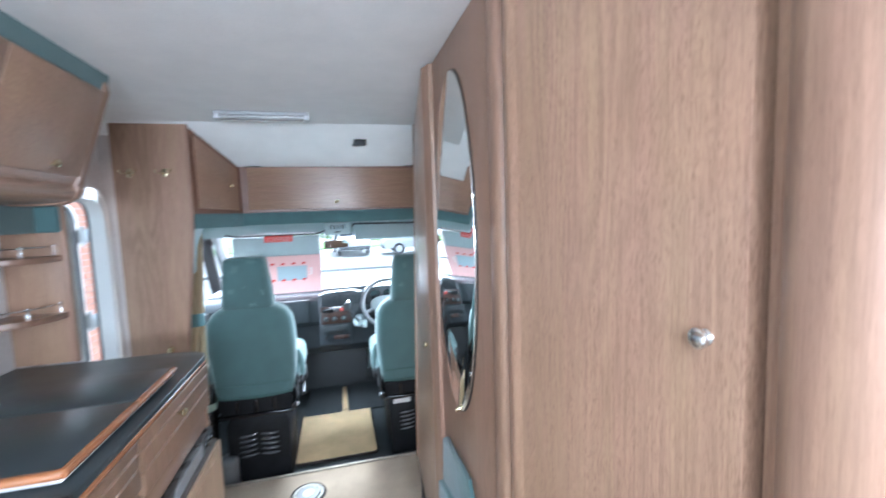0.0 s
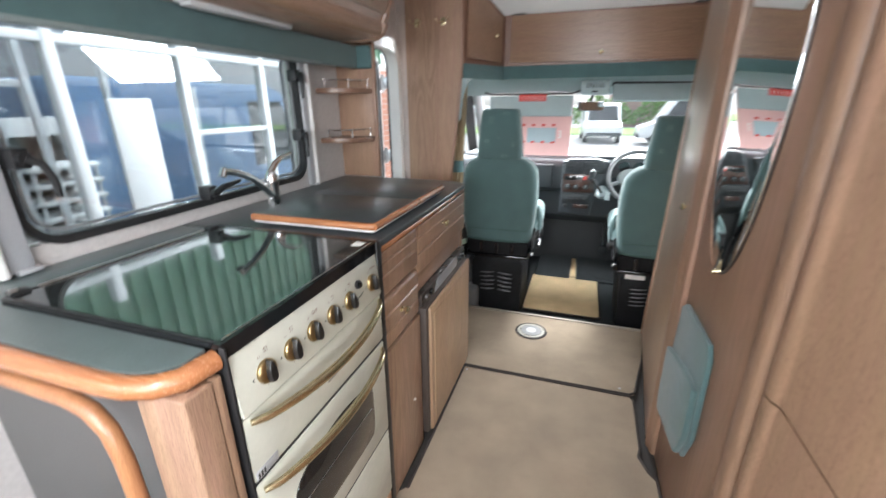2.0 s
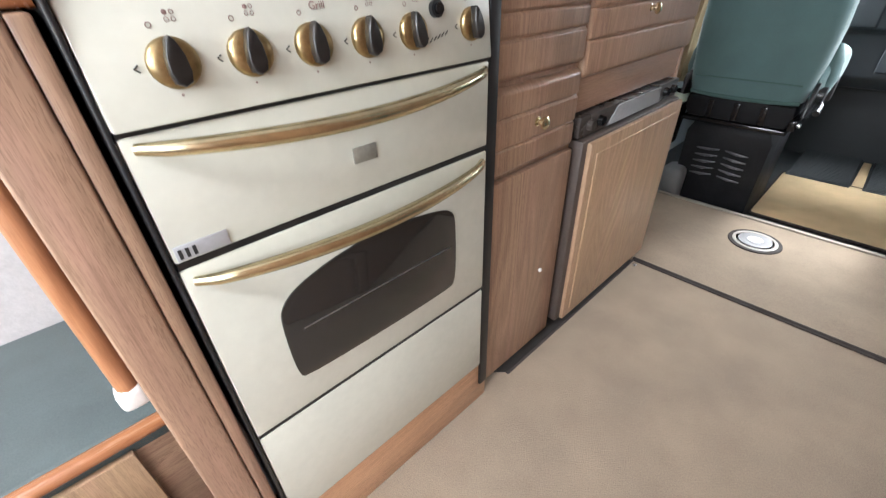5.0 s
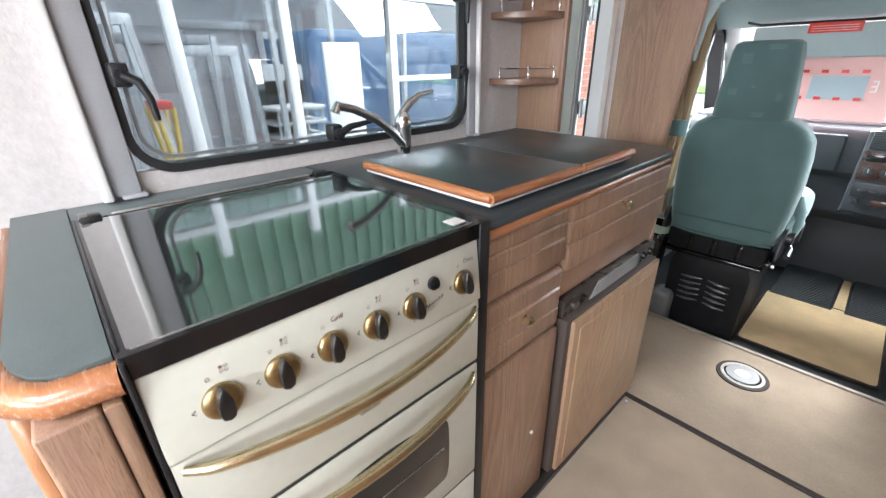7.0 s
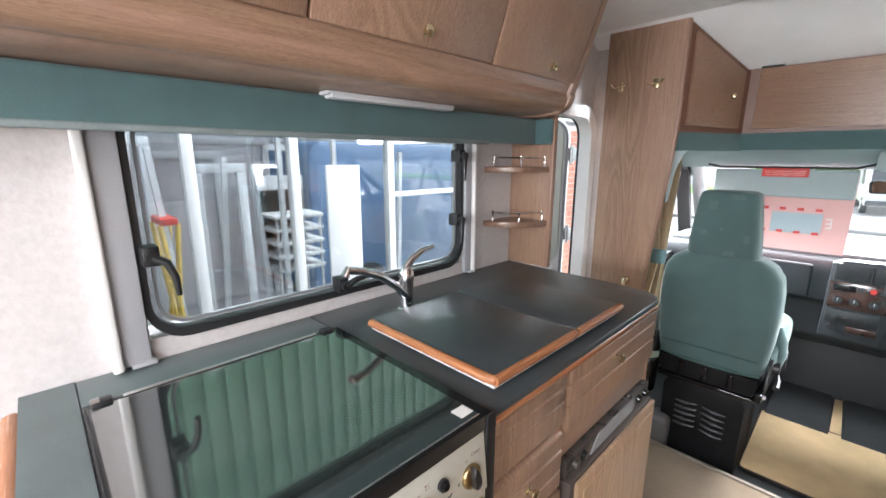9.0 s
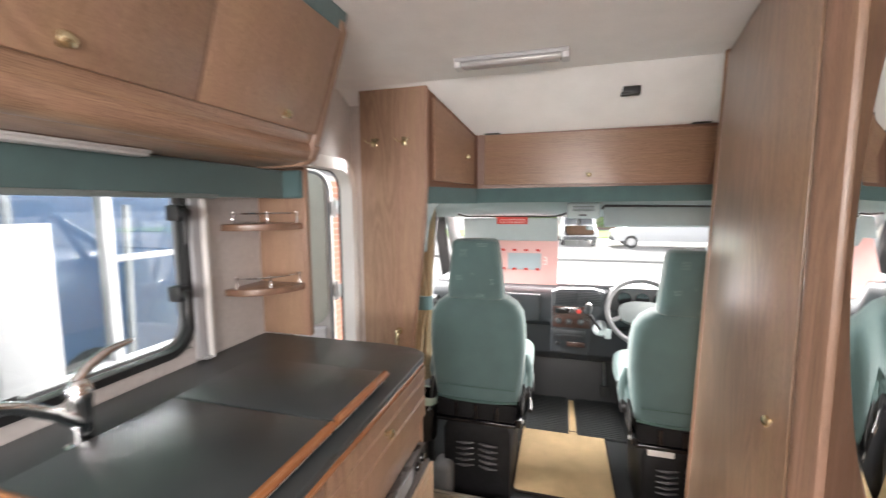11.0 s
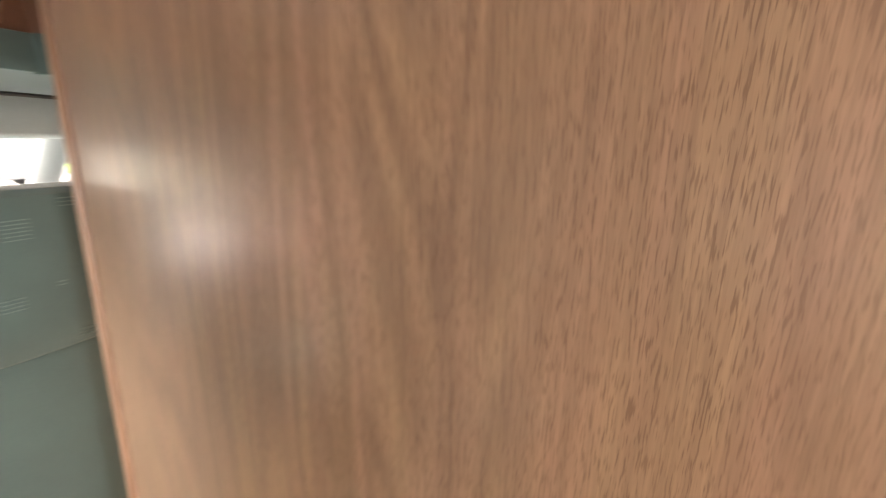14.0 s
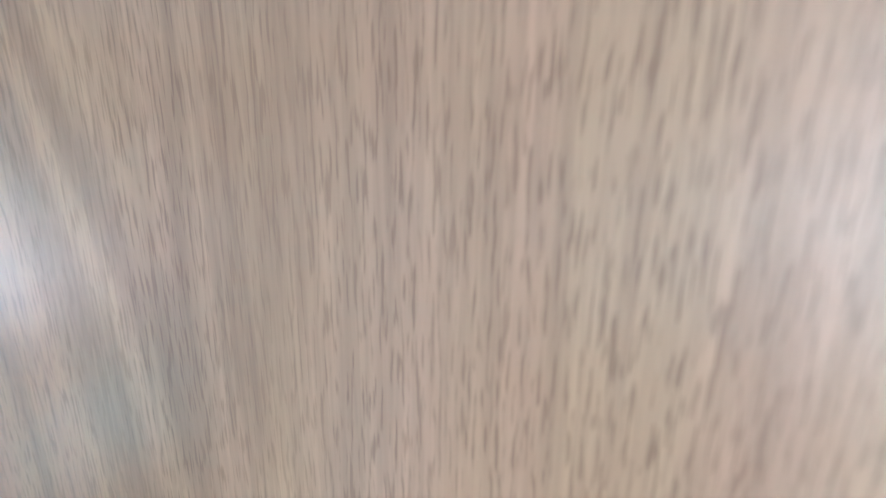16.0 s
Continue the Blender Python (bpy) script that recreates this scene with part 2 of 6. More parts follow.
M_BOX = mat("matt_black_metal", (0.011, 0.011, 0.012), 0.55, spread=0.3, spec=0.15)
M_RAIL = mat("aged_white_rail", (0.38, 0.38, 0.395), 0.45, spread=0.05, scale=6)
M_GRIP = mat("brown_black_grip", (0.014, 0.012, 0.011), 0.36, spread=0.15)
M_STRIP = mat("smoky_brown_plastic", (0.055, 0.046, 0.042), 0.28, spread=0.15)
M_FRIDGE = wood("pale_oak_panel", (0.50, 0.35, 0.225), (0.31, 0.205, 0.128), "z", 0.38, 0.08, 0.4, 2.4)
# grey panel colour, darkened further for the shade below the worktop end
M_RECESS = mat("shaded_back_panel", (0.10, 0.096, 0.095), 0.4, spread=0.1, scale=5)
M_SHELF = wood("dark_oak_shelf", (0.25, 0.15, 0.10), (0.155, 0.09, 0.06), "y", 0.34, 0.15)
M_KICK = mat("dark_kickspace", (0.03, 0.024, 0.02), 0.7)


# ---- mesh helpers ----
def bx(bm, x0, x1, y0, y1, z0, z1, b=0.0, seg=2):
    """A box, its edges rounded by b."""
    x0, x1, y0, y1, z0, z1 = min(x0, x1), max(x0, x1), min(y0, y1), max(y0, y1), min(z0, z1), max(z0, z1)
    m = Matrix.Translation(((x0 + x1) / 2, (y0 + y1) / 2, (z0 + z1) / 2)) @ Matrix.Diagonal((x1 - x0, y1 - y0, z1 - z0, 1))
    vs = bmesh.ops.create_cube(bm, size=1, matrix=m)["verts"]
    if b:
        es = list({e for v in vs for e in v.link_edges})
        bmesh.ops.bevel(bm, geom=es, offset=min(b, (x1 - x0) * 0.49, (y1 - y0) * 0.49, (z1 - z0) * 0.49), segments=seg, affect="EDGES", profile=0.5)
    return bm


def box(*a, **k):
    return bx(bmesh.new(), *a, **k)


def cyl(bm, p, q, r, r2=None, seg=20):
    p, q = Vector(p), Vector(q)
    m = Matrix.Translation((p + q) / 2) @ (q - p).to_track_quat("Z", "Y").to_matrix().to_4x4()
    bmesh.ops.create_cone(bm, cap_ends=True, segments=seg, radius1=r, radius2=r if r2 is None else r2, depth=(q - p).length, matrix=m)
    return bm


def loft(bm, rings, caps=True, closed=False):
    """Skin a run of point rings of one length."""
    vs = [[bm.verts.new(p) for p in ring] for ring in rings]
    n = len(vs[0])
    pairs = list(zip(vs, vs[1:])) + ([(vs[-1], vs[0])] if closed else [])
    for a, b in pairs:
        for i in range(n):
            bm.faces.new((a[i], a[(i + 1) % n], b[(i + 1) % n], b[i]))
    if caps and not closed:
        bm.faces.new(list(reversed(vs[0])))
        bm.faces.new(vs[-1])
    bmesh.ops.recalc_face_normals(bm, faces=bm.faces[:])
    return bm


def tube(bm, pts, r, seg=10, flat=1.0):
    """A round bar along a line of points."""
    pts = [Vector(p) for p in pts]
    rings = []
    side = None
    for i, p in enumerate(pts):
        d = (pts[min(i + 1, len(pts) - 1)] - pts[max(i - 1, 0)]).normalized()
        if side is None:
            side = d.orthogonal().normalized()
        side = (side - d * side.dot(d)).normalized()
        up = d.cross(side)
        k = r[i] if isinstance(r, (list, tuple)) else r
        rings.append([p + (side * math.cos(a) * k + up * math.sin(a) * k * flat) for a in (2 * math.pi * j / seg for j in range(seg))])
    return loft(bm, rings)


def rrect(u0, u1, v0, v1, r, n=6):
    """A rounded rectangle, anticlockwise."""
    out = []
    for cu, cv, a0 in ((u1 - r, v0 + r, -90), (u1 - r, v1 - r, 0), (u0 + r, v1 - r, 90), (u0 + r, v0 + r, 180)):
        for i in range(n + 1):
            a = radians(a0 + 90 * i / n)
            out.append((cu + r * math.cos(a), cv + r * math.sin(a)))
    return out


def put(axis, a, uv):
    """A plane point on the plane at a along an axis: u, v are the two other axes in order."""
    u, v = uv
    return {"x": (a, u, v), "y": (u, a, v), "z": (u, v, a)}[axis]


def prism(bm, poly, axis, a0, a1, b=0.0):
    """A flat outline given depth, with its rims rounded by b."""
    if b:
        cu, cv = sum(p[0] for p in poly) / len(poly), sum(p[1] for p in poly) / len(poly)
        ext = max(max(abs(p[0] - cu) for p in poly), max(abs(p[1] - cv) for p in poly))
        k = 1 - b / ext
        small = [(cu + (p[0] - cu) * k, cv + (p[1] - cv) * k) for p in poly]
        mid = [(cu + (p[0] - cu) * (1 - 0.3 * b / ext), cv + (p[1] - cv) * (1 - 0.3 * b / ext)) for p in poly]
        s = 1 if a1 > a0 else -1
        steps = [(a0, small), (a0 + s * 0.3 * b, mid), (a0 + s * b, poly), (a1 - s * b, poly), (a1 - s * 0.3 * b, mid), (a1, small)]
    else:
        steps = [(a0, poly), (a1, poly)]
    return loft(bm, [[put(axis, a, p) for p in pl] for a, pl in steps])


def frame_ring(bm, outer, inner, axis, a0, a1):
    """A flat frame between two outlines of one length, given depth."""
    return loft(bm, [[put(axis, a, p) for p in pl] for a, pl in ((a0, outer), (a1, outer), (a1, inner), (a0, inner))], closed=True)


def lathe(bm, profile, at, axis="z", seg=28):
    """A turned shape: profile of (radius, height) along an axis."""
    rings = []
    for r, h in profile:
        ring = []
        for j in range(seg):
            a = 2 * math.pi * j / seg
            c, s = r * math.cos(a), r * math.sin(a)
            d = {"z": (c, s, h), "x": (h, c, s), "y": (c, h, s)}[axis]
            ring.append((at[0] + d[0], at[1] + d[1], at[2] + d[2]))
        rings.append(ring)
    return loft(bm, rings)


def link(name, bm, m, angle=38):
    me = bpy.data.meshes.new(name)
    bm.to_mesh(me)
    bm.free()
    me.materials.append(m)
    for p in me.polygons:
        p.use_smooth = True
    me.set_sharp_from_angle(angle=radians(angle))
    return new(name, me)


def part(name, bm, m, parent, label=""):
    """One mesh under a thing or under a part; its points are given in the world."""
    ob = link(name, bm, m)
    ob.parent = parent
    if parent.type == "EMPTY":
        ob.matrix_parent_inverse = parent.matrix_basis.inverted()
    return tagged(ob, label)


def thing(name, at, label, category, group=""):
    ob = new(name)
    ob.matrix_basis = Matrix.Translation(at)
    ob.empty_display_size = 0.1
    return tagged(ob, label, category, group)


def solid(name, bm, m, label, category, group="", kind=""):
    """A thing that is one mesh."""
    return tagged(link(name, bm, m), label, category, group, kind)


def structure(name, bm, m, label=""):
    return tagged(link(name, bm, m), label, "", "", "structure")


def knob(parent, at, axis, sign, name="knob", r=0.0125):
    """A small turned brass knob on a back plate."""
    s = sign
    prof = [(0.0001, 0.0), (r * 0.8, 0.0), (r * 0.8, s * 0.003), (r * 0.42, s * 0.005), (r * 0.42, s * 0.012), (r, s * 0.017), (r, s * 0.022), (r * 0.6, s * 0.026), (0.0001, s * 0.0265)]
    return part(name, lathe(bmesh.new(), prof, at, axis, 16), M_BRASS, parent, "small polished brass knob")


# ---- living space: shell ----
WL, WR, CZ, YB = -1.16, 1.16, 1.99, -2.1
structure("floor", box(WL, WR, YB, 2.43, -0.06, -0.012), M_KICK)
# the opening at y -1.55 to -0.45 is an assumed lounge window, unseen
bm = bmesh.new()
for y0, y1, z0, z1 in ((YB, -1.55, 0, CZ), (-1.55, -0.45, 0, 1.1), (-1.55, -0.45, 1.65, CZ), (-0.45, 0.52, 0, CZ), (0.52, 1.53, 0, 1.005), (0.52, 1.53, 1.525, CZ), (1.53, 2.015, 0, CZ), (2.015, 2.495, 1.60, CZ), (2.495, 2.62, 0, CZ)):
    bx(bm, WL - 0.035, WL, y0, y1, z0, z1)
structure("wall_left", bm, M_WALL, "pale embossed wallboard side wall")
# opening for an assumed lounge window, out of view
bm = bmesh.new()
for y0, y1, z0, z1 in ((YB, -1.6, 0, CZ), (-1.6, -0.6, 0, 1.1), (-1.6, -0.6, 1.65, CZ), (-0.6, 2.62, 0, CZ)):
    bx(bm, WR, WR + 0.035, y0, y1, z0, z1)
structure("wall_right", bm, M_WALL, "pale embossed wallboard side wall")
# opening for an assumed rear window, out of view
bm = bmesh.new()
for x0, x1, z0, z1 in ((WL, -0.7, 0, CZ), (0.7, WR, 0, CZ), (-0.7, 0.7, 0, 1.15), (-0.7, 0.7, 1.72, CZ)):
    bx(bm, x0, x1, YB - 0.035, YB, z0, z1)
structure("wall_rear", bm, M_WALL, "pale embossed wallboard rear wall")
# the square hole is left for the assumed rooflight
bm = bmesh.new()
for x0, x1, y0, y1 in ((WL, WR, YB, -1.0), (WL, -0.35, -1.0, -0.5), (0.15, WR, -1.0, -0.5), (WL, WR, -0.5, 2.44)):
    bx(bm, x0, x1, y0, y1, CZ, CZ + 0.04)
prism(bm, [(2.44, CZ), (2.86, 1.775), (2.86, 1.815), (2.44, CZ + 0.04)], "x", WL, WR)
structure("ceiling", bm, M_CEIL, "white fabric-textured ceiling lining sloping down to the cab")
structure("trim", box(-0.5, 0.9, 2.437, 2.443, CZ - 0.002, CZ + 0.001), M_CEIL)

# window over the kitchen
M_VISORG = mat("grey_pane_moulding", (0.17, 0.175, 0.18), 0.4, spread=0.05)
win = structure("window_1", frame_ring(bmesh.new(), rrect(0.516, 1.537, 0.995, 1.535, 0.085), rrect(0.531, 1.520, 1.015, 1.515, 0.072), "x", WL - 0.03, WL + 0.008), M_RUB, "hinged acrylic caravan window in a black rubber frame")
pane = part("pane", prism(bmesh.new(), rrect(0.534, 1.515, 1.017, 1.513, 0.066), "x", WL - 0.02, WL - 0.014), M_ACRYL, win)
pane.visible_shadow = False
part("inner_rim", frame_ring(bmesh.new(), rrect(0.542, 1.507, 1.025, 1.505, 0.064), rrect(0.549, 1.500, 1.032, 1.498, 0.06), "x", WL - 0.012, WL - 0.004), M_VISORG, win)


def window_catch(y, z, flip):
    """A black lever catch on a pivot block."""
    bm = bmesh.new()
    bx(bm, WL + 0.006, WL + 0.05, y - 0.016, y + 0.016, z - 0.022, z + 0.022, 0.005)
    cyl(bm, (WL + 0.05, y, z), (WL + 0.066, y, z), 0.013)
    if flip == 0:
        tube(bm, [(WL + 0.06, y, z), (WL + 0.066, y + 0.03, z + 0.016), (WL + 0.07, y + 0.06, z + 0.02), (WL + 0.07, y + 0.095, z + 0.024)], [0.01, 0.009, 0.008, 0.006], 10)
    else:
        tube(bm, [(WL + 0.06, y, z), (WL + 0.068, y + flip * 0.022, z - 0.012), (WL + 0.07, y + flip * 0.034, z - 0.045), (WL + 0.07, y + flip * 0.036, z - 0.085)], [0.01, 0.009, 0.008, 0.006], 10)
    return part("window_catch", bm, M_BLACK, win, "black plastic lever catch")


window_catch(0.538, 1.200, 1)
window_catch(1.482, 1.408, -0.3)
window_catch(1.472, 1.182, -0.3)
window_catch(0.985, 1.04, 0)

# blind side rails
for y0, y1, r0, r1, label in ((0.464, 0.516, 0.446, 0.465, "white blind side rail standing on the worktop"), (1.536, 1.570, 1.569, 1.584, "white blind side rail beside the corner shelves")):
    rail = thing("blind_rail", (WL + 0.02, (y0 + y1) / 2, 0.96), label, "blind rail", "blind rails beside the window")
    part("channel", box(WL + 0.001, WL + 0.020, y0, y1, 0.964, 1.555, 0.004), M_RAIL, rail)
    part("lip", box(WL + 0.001, WL + 0.034, r0, r1, 0.960, 1.555, 0.005, 3), M_WHITE, rail, "bright raised outer edge")
    part("foot", box(WL + 0.002, WL + 0.032, y0 + 0.014, y1 + 0.008, 0.9595, 0.9695, 0.003), M_RAIL, rail)

# entrance door
bm = frame_ring(bmesh.new(), rrect(1.97, 2.543, -0.05, 1.655, 0.13), rrect(2.02, 2.49, -0.01, 1.60, 0.10), "x", WL - 0.04, WL + 0.03)
dfr = structure("door_1", bm, M_WHITE, "white rounded entrance door frame with the door swung open outside")
part("seal", frame_ring(bmesh.new(), rrect(2.013, 2.497, -0.016, 1.607, 0.105), rrect(2.021, 2.489, -0.006, 1.597, 0.099), "x", WL - 0.048, WL - 0.036), M_RUB, dfr)
SWING = Matrix.Translation((-1.236, 2.508, 0)) @ Matrix.Rotation(radians(24), 4, "Z") @ Matrix.Translation((1.262, -2.455, 0))


def swung(bm):
    bmesh.ops.transform(bm, matrix=SWING, verts=bm.verts[:])
    return bm


leaf = part("door_leaf", swung(prism(bmesh.new(), rrect(-1.89, -1.285, -0.02, 1.62, 0.11), "y", 2.46, 2.50, 0.008)), M_WHITE, dfr, "white door leaf standing open")
part("door_blind", swung(prism(bmesh.new(), rrect(-1.86, -1.315, 0.80, 1.595, 0.08), "y", 2.445, 2.459, 0.004)), mat("pale_green_blind", (0.46, 0.48, 0.43), 0.6, spread=0.05), leaf, "pale green cassette blind on the door")
part("door_tray", swung(box(-1.85, -1.325, 2.43, 2.459, 0.44, 0.79, 0.02, 3)), M_GREYP, leaf, "pale grey moulded tray under the blind")
part("door_seal_or_gap", swung(frame_ring(bmesh.new(), rrect(-1.885, -1.29, -0.01, 1.61, 0.105), rrect(-1.872, -1.303, 0.003, 1.597, 0.096), "y", 2.448, 2.462)), M_VISORG, leaf)
for z in (0.35, 0.98, 1.42):
    bm = bmesh.new()
    cyl(bm, (-1.243, 2.506, z - 0.05), (-1.243, 2.506, z + 0.05), 0.012)
    bx(bm, -1.26, -1.19, 2.500, 2.512, z - 0.035, z + 0.035, 0.003)
    part("hinge", bm, M_STEEL, dfr)

# carpets
bm = bmesh.new()
prism(bm, [(-0.72, 2.405), (-0.72, 1.80), (-0.50, 1.78), (0.30, 1.78), (0.325, 1.80), (0.39, 2.10), (0.44, 2.405)], "z", -0.012, 0.004)
cp = solid("fitted_carpet", bm, M_CARPET, "beige loop-pile carpet panel with dark bound edge by the cab step", "carpet")
part("binding", tube(bmesh.new(), [(-0.50, 1.778, 0.003), (-0.1, 1.778, 0.003), (0.30, 1.778, 0.003), (0.328, 1.80, 0.003), (0.358, 1.95, 0.003), (0.392, 2.10, 0.003), (0.442, 2.405, 0.003)], 0.006, 8), M_BIND, cp)
bm = prism(bmesh.new(), [(-0.55, -1.9), (0.355, -1.9), (0.355, 1.30), (0.33, 1.33), (0.30, 1.40), (0.31, 1.44), (0.315, 1.74), (0.30, 1.762), (-0.50, 1.762), (-0.50, 1.0), (-0.55, 0.95)], "z", -0.012, 0.003)
cp = solid("fitted_carpet", bm, M_CARPET, "beige loop-pile carpet runner with dark bound edge along the kitchen", "carpet")
part("binding", tube(bmesh.new(), [(-0.495, 1.0, 0.002), (-0.495, 1.764, 0.003), (0.30, 1.764, 0.003), (0.318, 1.74, 0.003), (0.313, 1.44, 0.003), (0.303, 1.40, 0.003), (0.333, 1.33, 0.003), (0.357, 1.30, 0.003), (0.357, -1.9, 0.003)], 0.006, 8), M_BIND, cp)
structure("threshold", box(-0.75, 0.44, 2.412, 2.432, -0.012, 0.009, 0.004), mat("worn_bronze_strip", (0.30, 0.26, 0.21), 0.6, 0.2), "worn bronze edging strip along the cab step")
for x, y in ((-0.475, 1.735), (0.262, 1.735 + 0.075)):
    solid("carpet_stud", lathe(bmesh.new(), [(0.001, 0), (0.006, 0), (0.006, 0.003), (0.003, 0.006), (0.001, 0.006)], (x, y, 0.004), "z", 12), M_STEEL, "small steel press stud in the carpet", "stud", "carpet studs")
sock = thing("table_leg_socket", (-0.207, 2.217, 0.004), "round chrome table-leg socket recessed into the carpet", "floor socket")
sc = (-0.207, 2.217, 0.004)
part("gasket", lathe(bmesh.new(), [(0.074, 0), (0.0935, 0), (0.092, 0.004), (0.074, 0.005)], sc, "z", 44), M_BIND, sock)
part("ring", lathe(bmesh.new(), [(0.066, 0.0), (0.0785, 0.0), (0.078, 0.0055), (0.073, 0.007), (0.067, 0.0055)], sc, "z", 44), mat("satin_socket_ring", (0.40, 0.37, 0.32), 0.45), sock, "pale satin ring")
part("ring_groove", lathe(bmesh.new(), [(0.002, 0.004), (0.067, 0.004), (0.066, 0.0055), (0.002, 0.0055)], sc, "z", 44), M_BIND, sock)
part("cap", lathe(bmesh.new(), [(0.0005, 0.004), (0.060, 0.004), (0.0585, 0.0075), (0.0005, 0.008)], sc, "z", 40), mat("grey_socket_cap", (0.25, 0.245, 0.25), 0.5), sock, "grey socket cap")
part("centre", lathe(bmesh.new(), [(0.0005, 0.007), (0.029, 0.007), (0.028, 0.0095), (0.0005, 0.010)], sc, "z", 32), M_GREYP, sock, "pale centre disc")



# ---- kitchen ----
FX = -0.494      # plane of the unit fronts
worktop = thing("kitchen_worktop", (-0.8, 1.1, 0.92), "slate-grey laminate worktop with rounded cherry-wood front edge", "worktop")
part("slab", prism(bmesh.new(), [(WL + 0.001, 0.895), (-0.507, 0.898), (-0.503, 0.905), (-0.503, 1.755), (-0.515, 1.79), (-0.55, 1.818), (-0.65, 1.838), (WL + 0.001, 1.838)], "z", 0.940, 0.958, 0.006), M_TOP, worktop)
part("front_edging", tube(bmesh.new(), [(-0.517, 0.911, 0.930), (-0.517, 1.3, 0.930), (-0.517, 1.755, 0.930), (-0.529, 1.79, 0.930), (-0.56, 1.814, 0.930), (-0.65, 1.838, 0.930), (-0.9, 1.842, 0.930)], 0.0145, 12, 1.0), M_LIP, worktop, "rounded cherry-wood edging")
part("core", box(WL + 0.002, -0.53, 0.898, 1.80, 0.9225, 0.9395), M_BLACK, worktop)
part("rear_slab", box(WL + 0.001, -1.014, 0.386, 0.894, 0.922, 0.957, 0.003), M_TOPL, worktop)
end_poly = [(WL + 0.001, 0.305), (-0.60, 0.305), (-0.565, 0.312), (-0.54, 0.325), (-0.525, 0.345), (-0.525, 0.385), (WL + 0.001, 0.385)]
part("end_slab", prism(bmesh.new(), end_poly, "z", 0.922, 0.958), M_TOPL, worktop, "grey-green laminate end shelf")
part("end_edging", tube(bmesh.new(), [(WL + 0.06, 0.296, 0.94), (-0.8, 0.296, 0.94), (-0.62, 0.296, 0.94), (-0.575, 0.3, 0.94), (-0.54, 0.313, 0.94), (-0.518, 0.335, 0.94), (-0.511, 0.3865, 0.94)], 0.0175, 12), M_LIPX, worktop, "rounded cherry-wood edging")

# gable beside the cooker, with the bench behind
structure("wall_recess", box(WL + 0.001, -0.591, 0.373, 0.383, 0.30, 0.921), M_RECESS, "grey panel behind the gable, darkened for the shade there")
gable = thing("end_gable", (-0.5, 0.34, 0), "oak-laminate gable panel with cherry trim beside the cooker", "gable panel")
part("panel", box(-0.59, FX - 0.002, 0.314, 0.364, 0.0, 0.921, 0.004, 3), M_WOOD, gable)
part("edge_strip", box(-0.59, FX - 0.004, 0.3645, 0.381, 0.0, 0.921, 0.003, 2), M_WOOD, gable, "narrow rounded oak edge strip")
part("trim", tube(bmesh.new(), [(-1.10, 0.292, 0.902), (-0.80, 0.292, 0.902), (-0.70, 0.292, 0.899), (-0.655, 0.292, 0.887), (-0.629, 0.292, 0.86), (-0.617, 0.292, 0.81), (-0.612, 0.292, 0.66), (-0.612, 0.292, 0.475)], 0.0135, 12), M_LIPZ, gable, "rounded cherry-wood trim")
part("foot_cap", box(-0.631, -0.595, 0.274, 0.309, 0.448, 0.486, 0.01, 3), M_WHITE, gable, "white plastic end cap")
bench = thing("lounge_bench", (-0.9, -0.5, 0), "low bench with slate-grey cushion top and oak front", "bench")
part("cushion", box(WL + 0.001, -0.728, -1.9, 0.372, 0.24, 0.308, 0.012, 3), M_TOPL, bench)
part("front_edging", tube(bmesh.new(), [(-0.722, -1.9, 0.296), (-0.722, -0.8, 0.296), (-0.722, 0.36, 0.296)], 0.015, 10), M_LIP, bench)
part("front_panel", box(-0.75, -0.728, -1.9, 0.36, 0.0, 0.28, 0.003), M_WOODY, bench)
part("drawer_front", box(-0.7275, -0.712, -0.55, 0.235, 0.04, 0.262, 0.004), M_FRIDGE, bench, "pale oak drawer front")

# cooker
cooker = thing("gas_cooker", (-0.75, 0.63, 0), "cream enamel gas cooker with brass handles and smoked glass lid", "cooker")
part("carcass", box(-1.0, FX - 0.03, 0.393, 0.893, 0.06, 0.938), M_BLACK, cooker)
lidf = part("lid_frame", frame_ring(bmesh.new(), rrect(-1.012, -0.495, 0.387, 0.897, 0.006, 3), rrect(-1.003, -0.506, 0.397, 0.879, 0.005, 3), "z", 0.941, 0.9685), M_BLACKG, cooker, "black enamel lid surround")
part("lid_glass", prism(bmesh.new(), rrect(-1.004, -0.505, 0.396, 0.880, 0.005, 3), "z", 0.955, 0.9675), M_LID, cooker, "smoked glass hob lid")
part("lid_edge", box(-1.0115, -1.0035, 0.446, 0.835, 0.968, 0.971, 0.001), M_STEEL, lidf, "thin bright metal edge strip")
part("lid_edge", box(-0.5075, -0.5045, 0.400, 0.876, 0.967, 0.9692, 0.0006), M_STEEL, lidf, "thin bright metal edge strip")
part("side_rail", box(-1.0, -0.51, 0.3895, 0.3925, 0.968, 0.9705, 0.001), M_BLACK, lidf)
for y in (0.415, 0.865):
    part("lid_hinge", box(-1.022, -0.998, y - 0.016, y + 0.016, 0.955, 0.975, 0.004), M_BLACK, lidf)
part("hinge_pin", cyl(bmesh.new(), (-1.006, 0.399, 0.974), (-1.006, 0.412, 0.974), 0.006, None, 12), M_STEEL, lidf)
part("lid_sticker", box(-0.545, -0.519, 0.846, 0.875, 0.9677, 0.9686), M_WHITE, cooker, "small white sticker")
# sloping control panel
cp_poly = [(-0.52, 0.940), (-0.497, 0.940), (-0.485, 0.829), (-0.52, 0.829)]
bm = bmesh.new()
loft(bm, [[(x, y, z) for x, z in cp_poly] for y in (0.393, 0.880)])
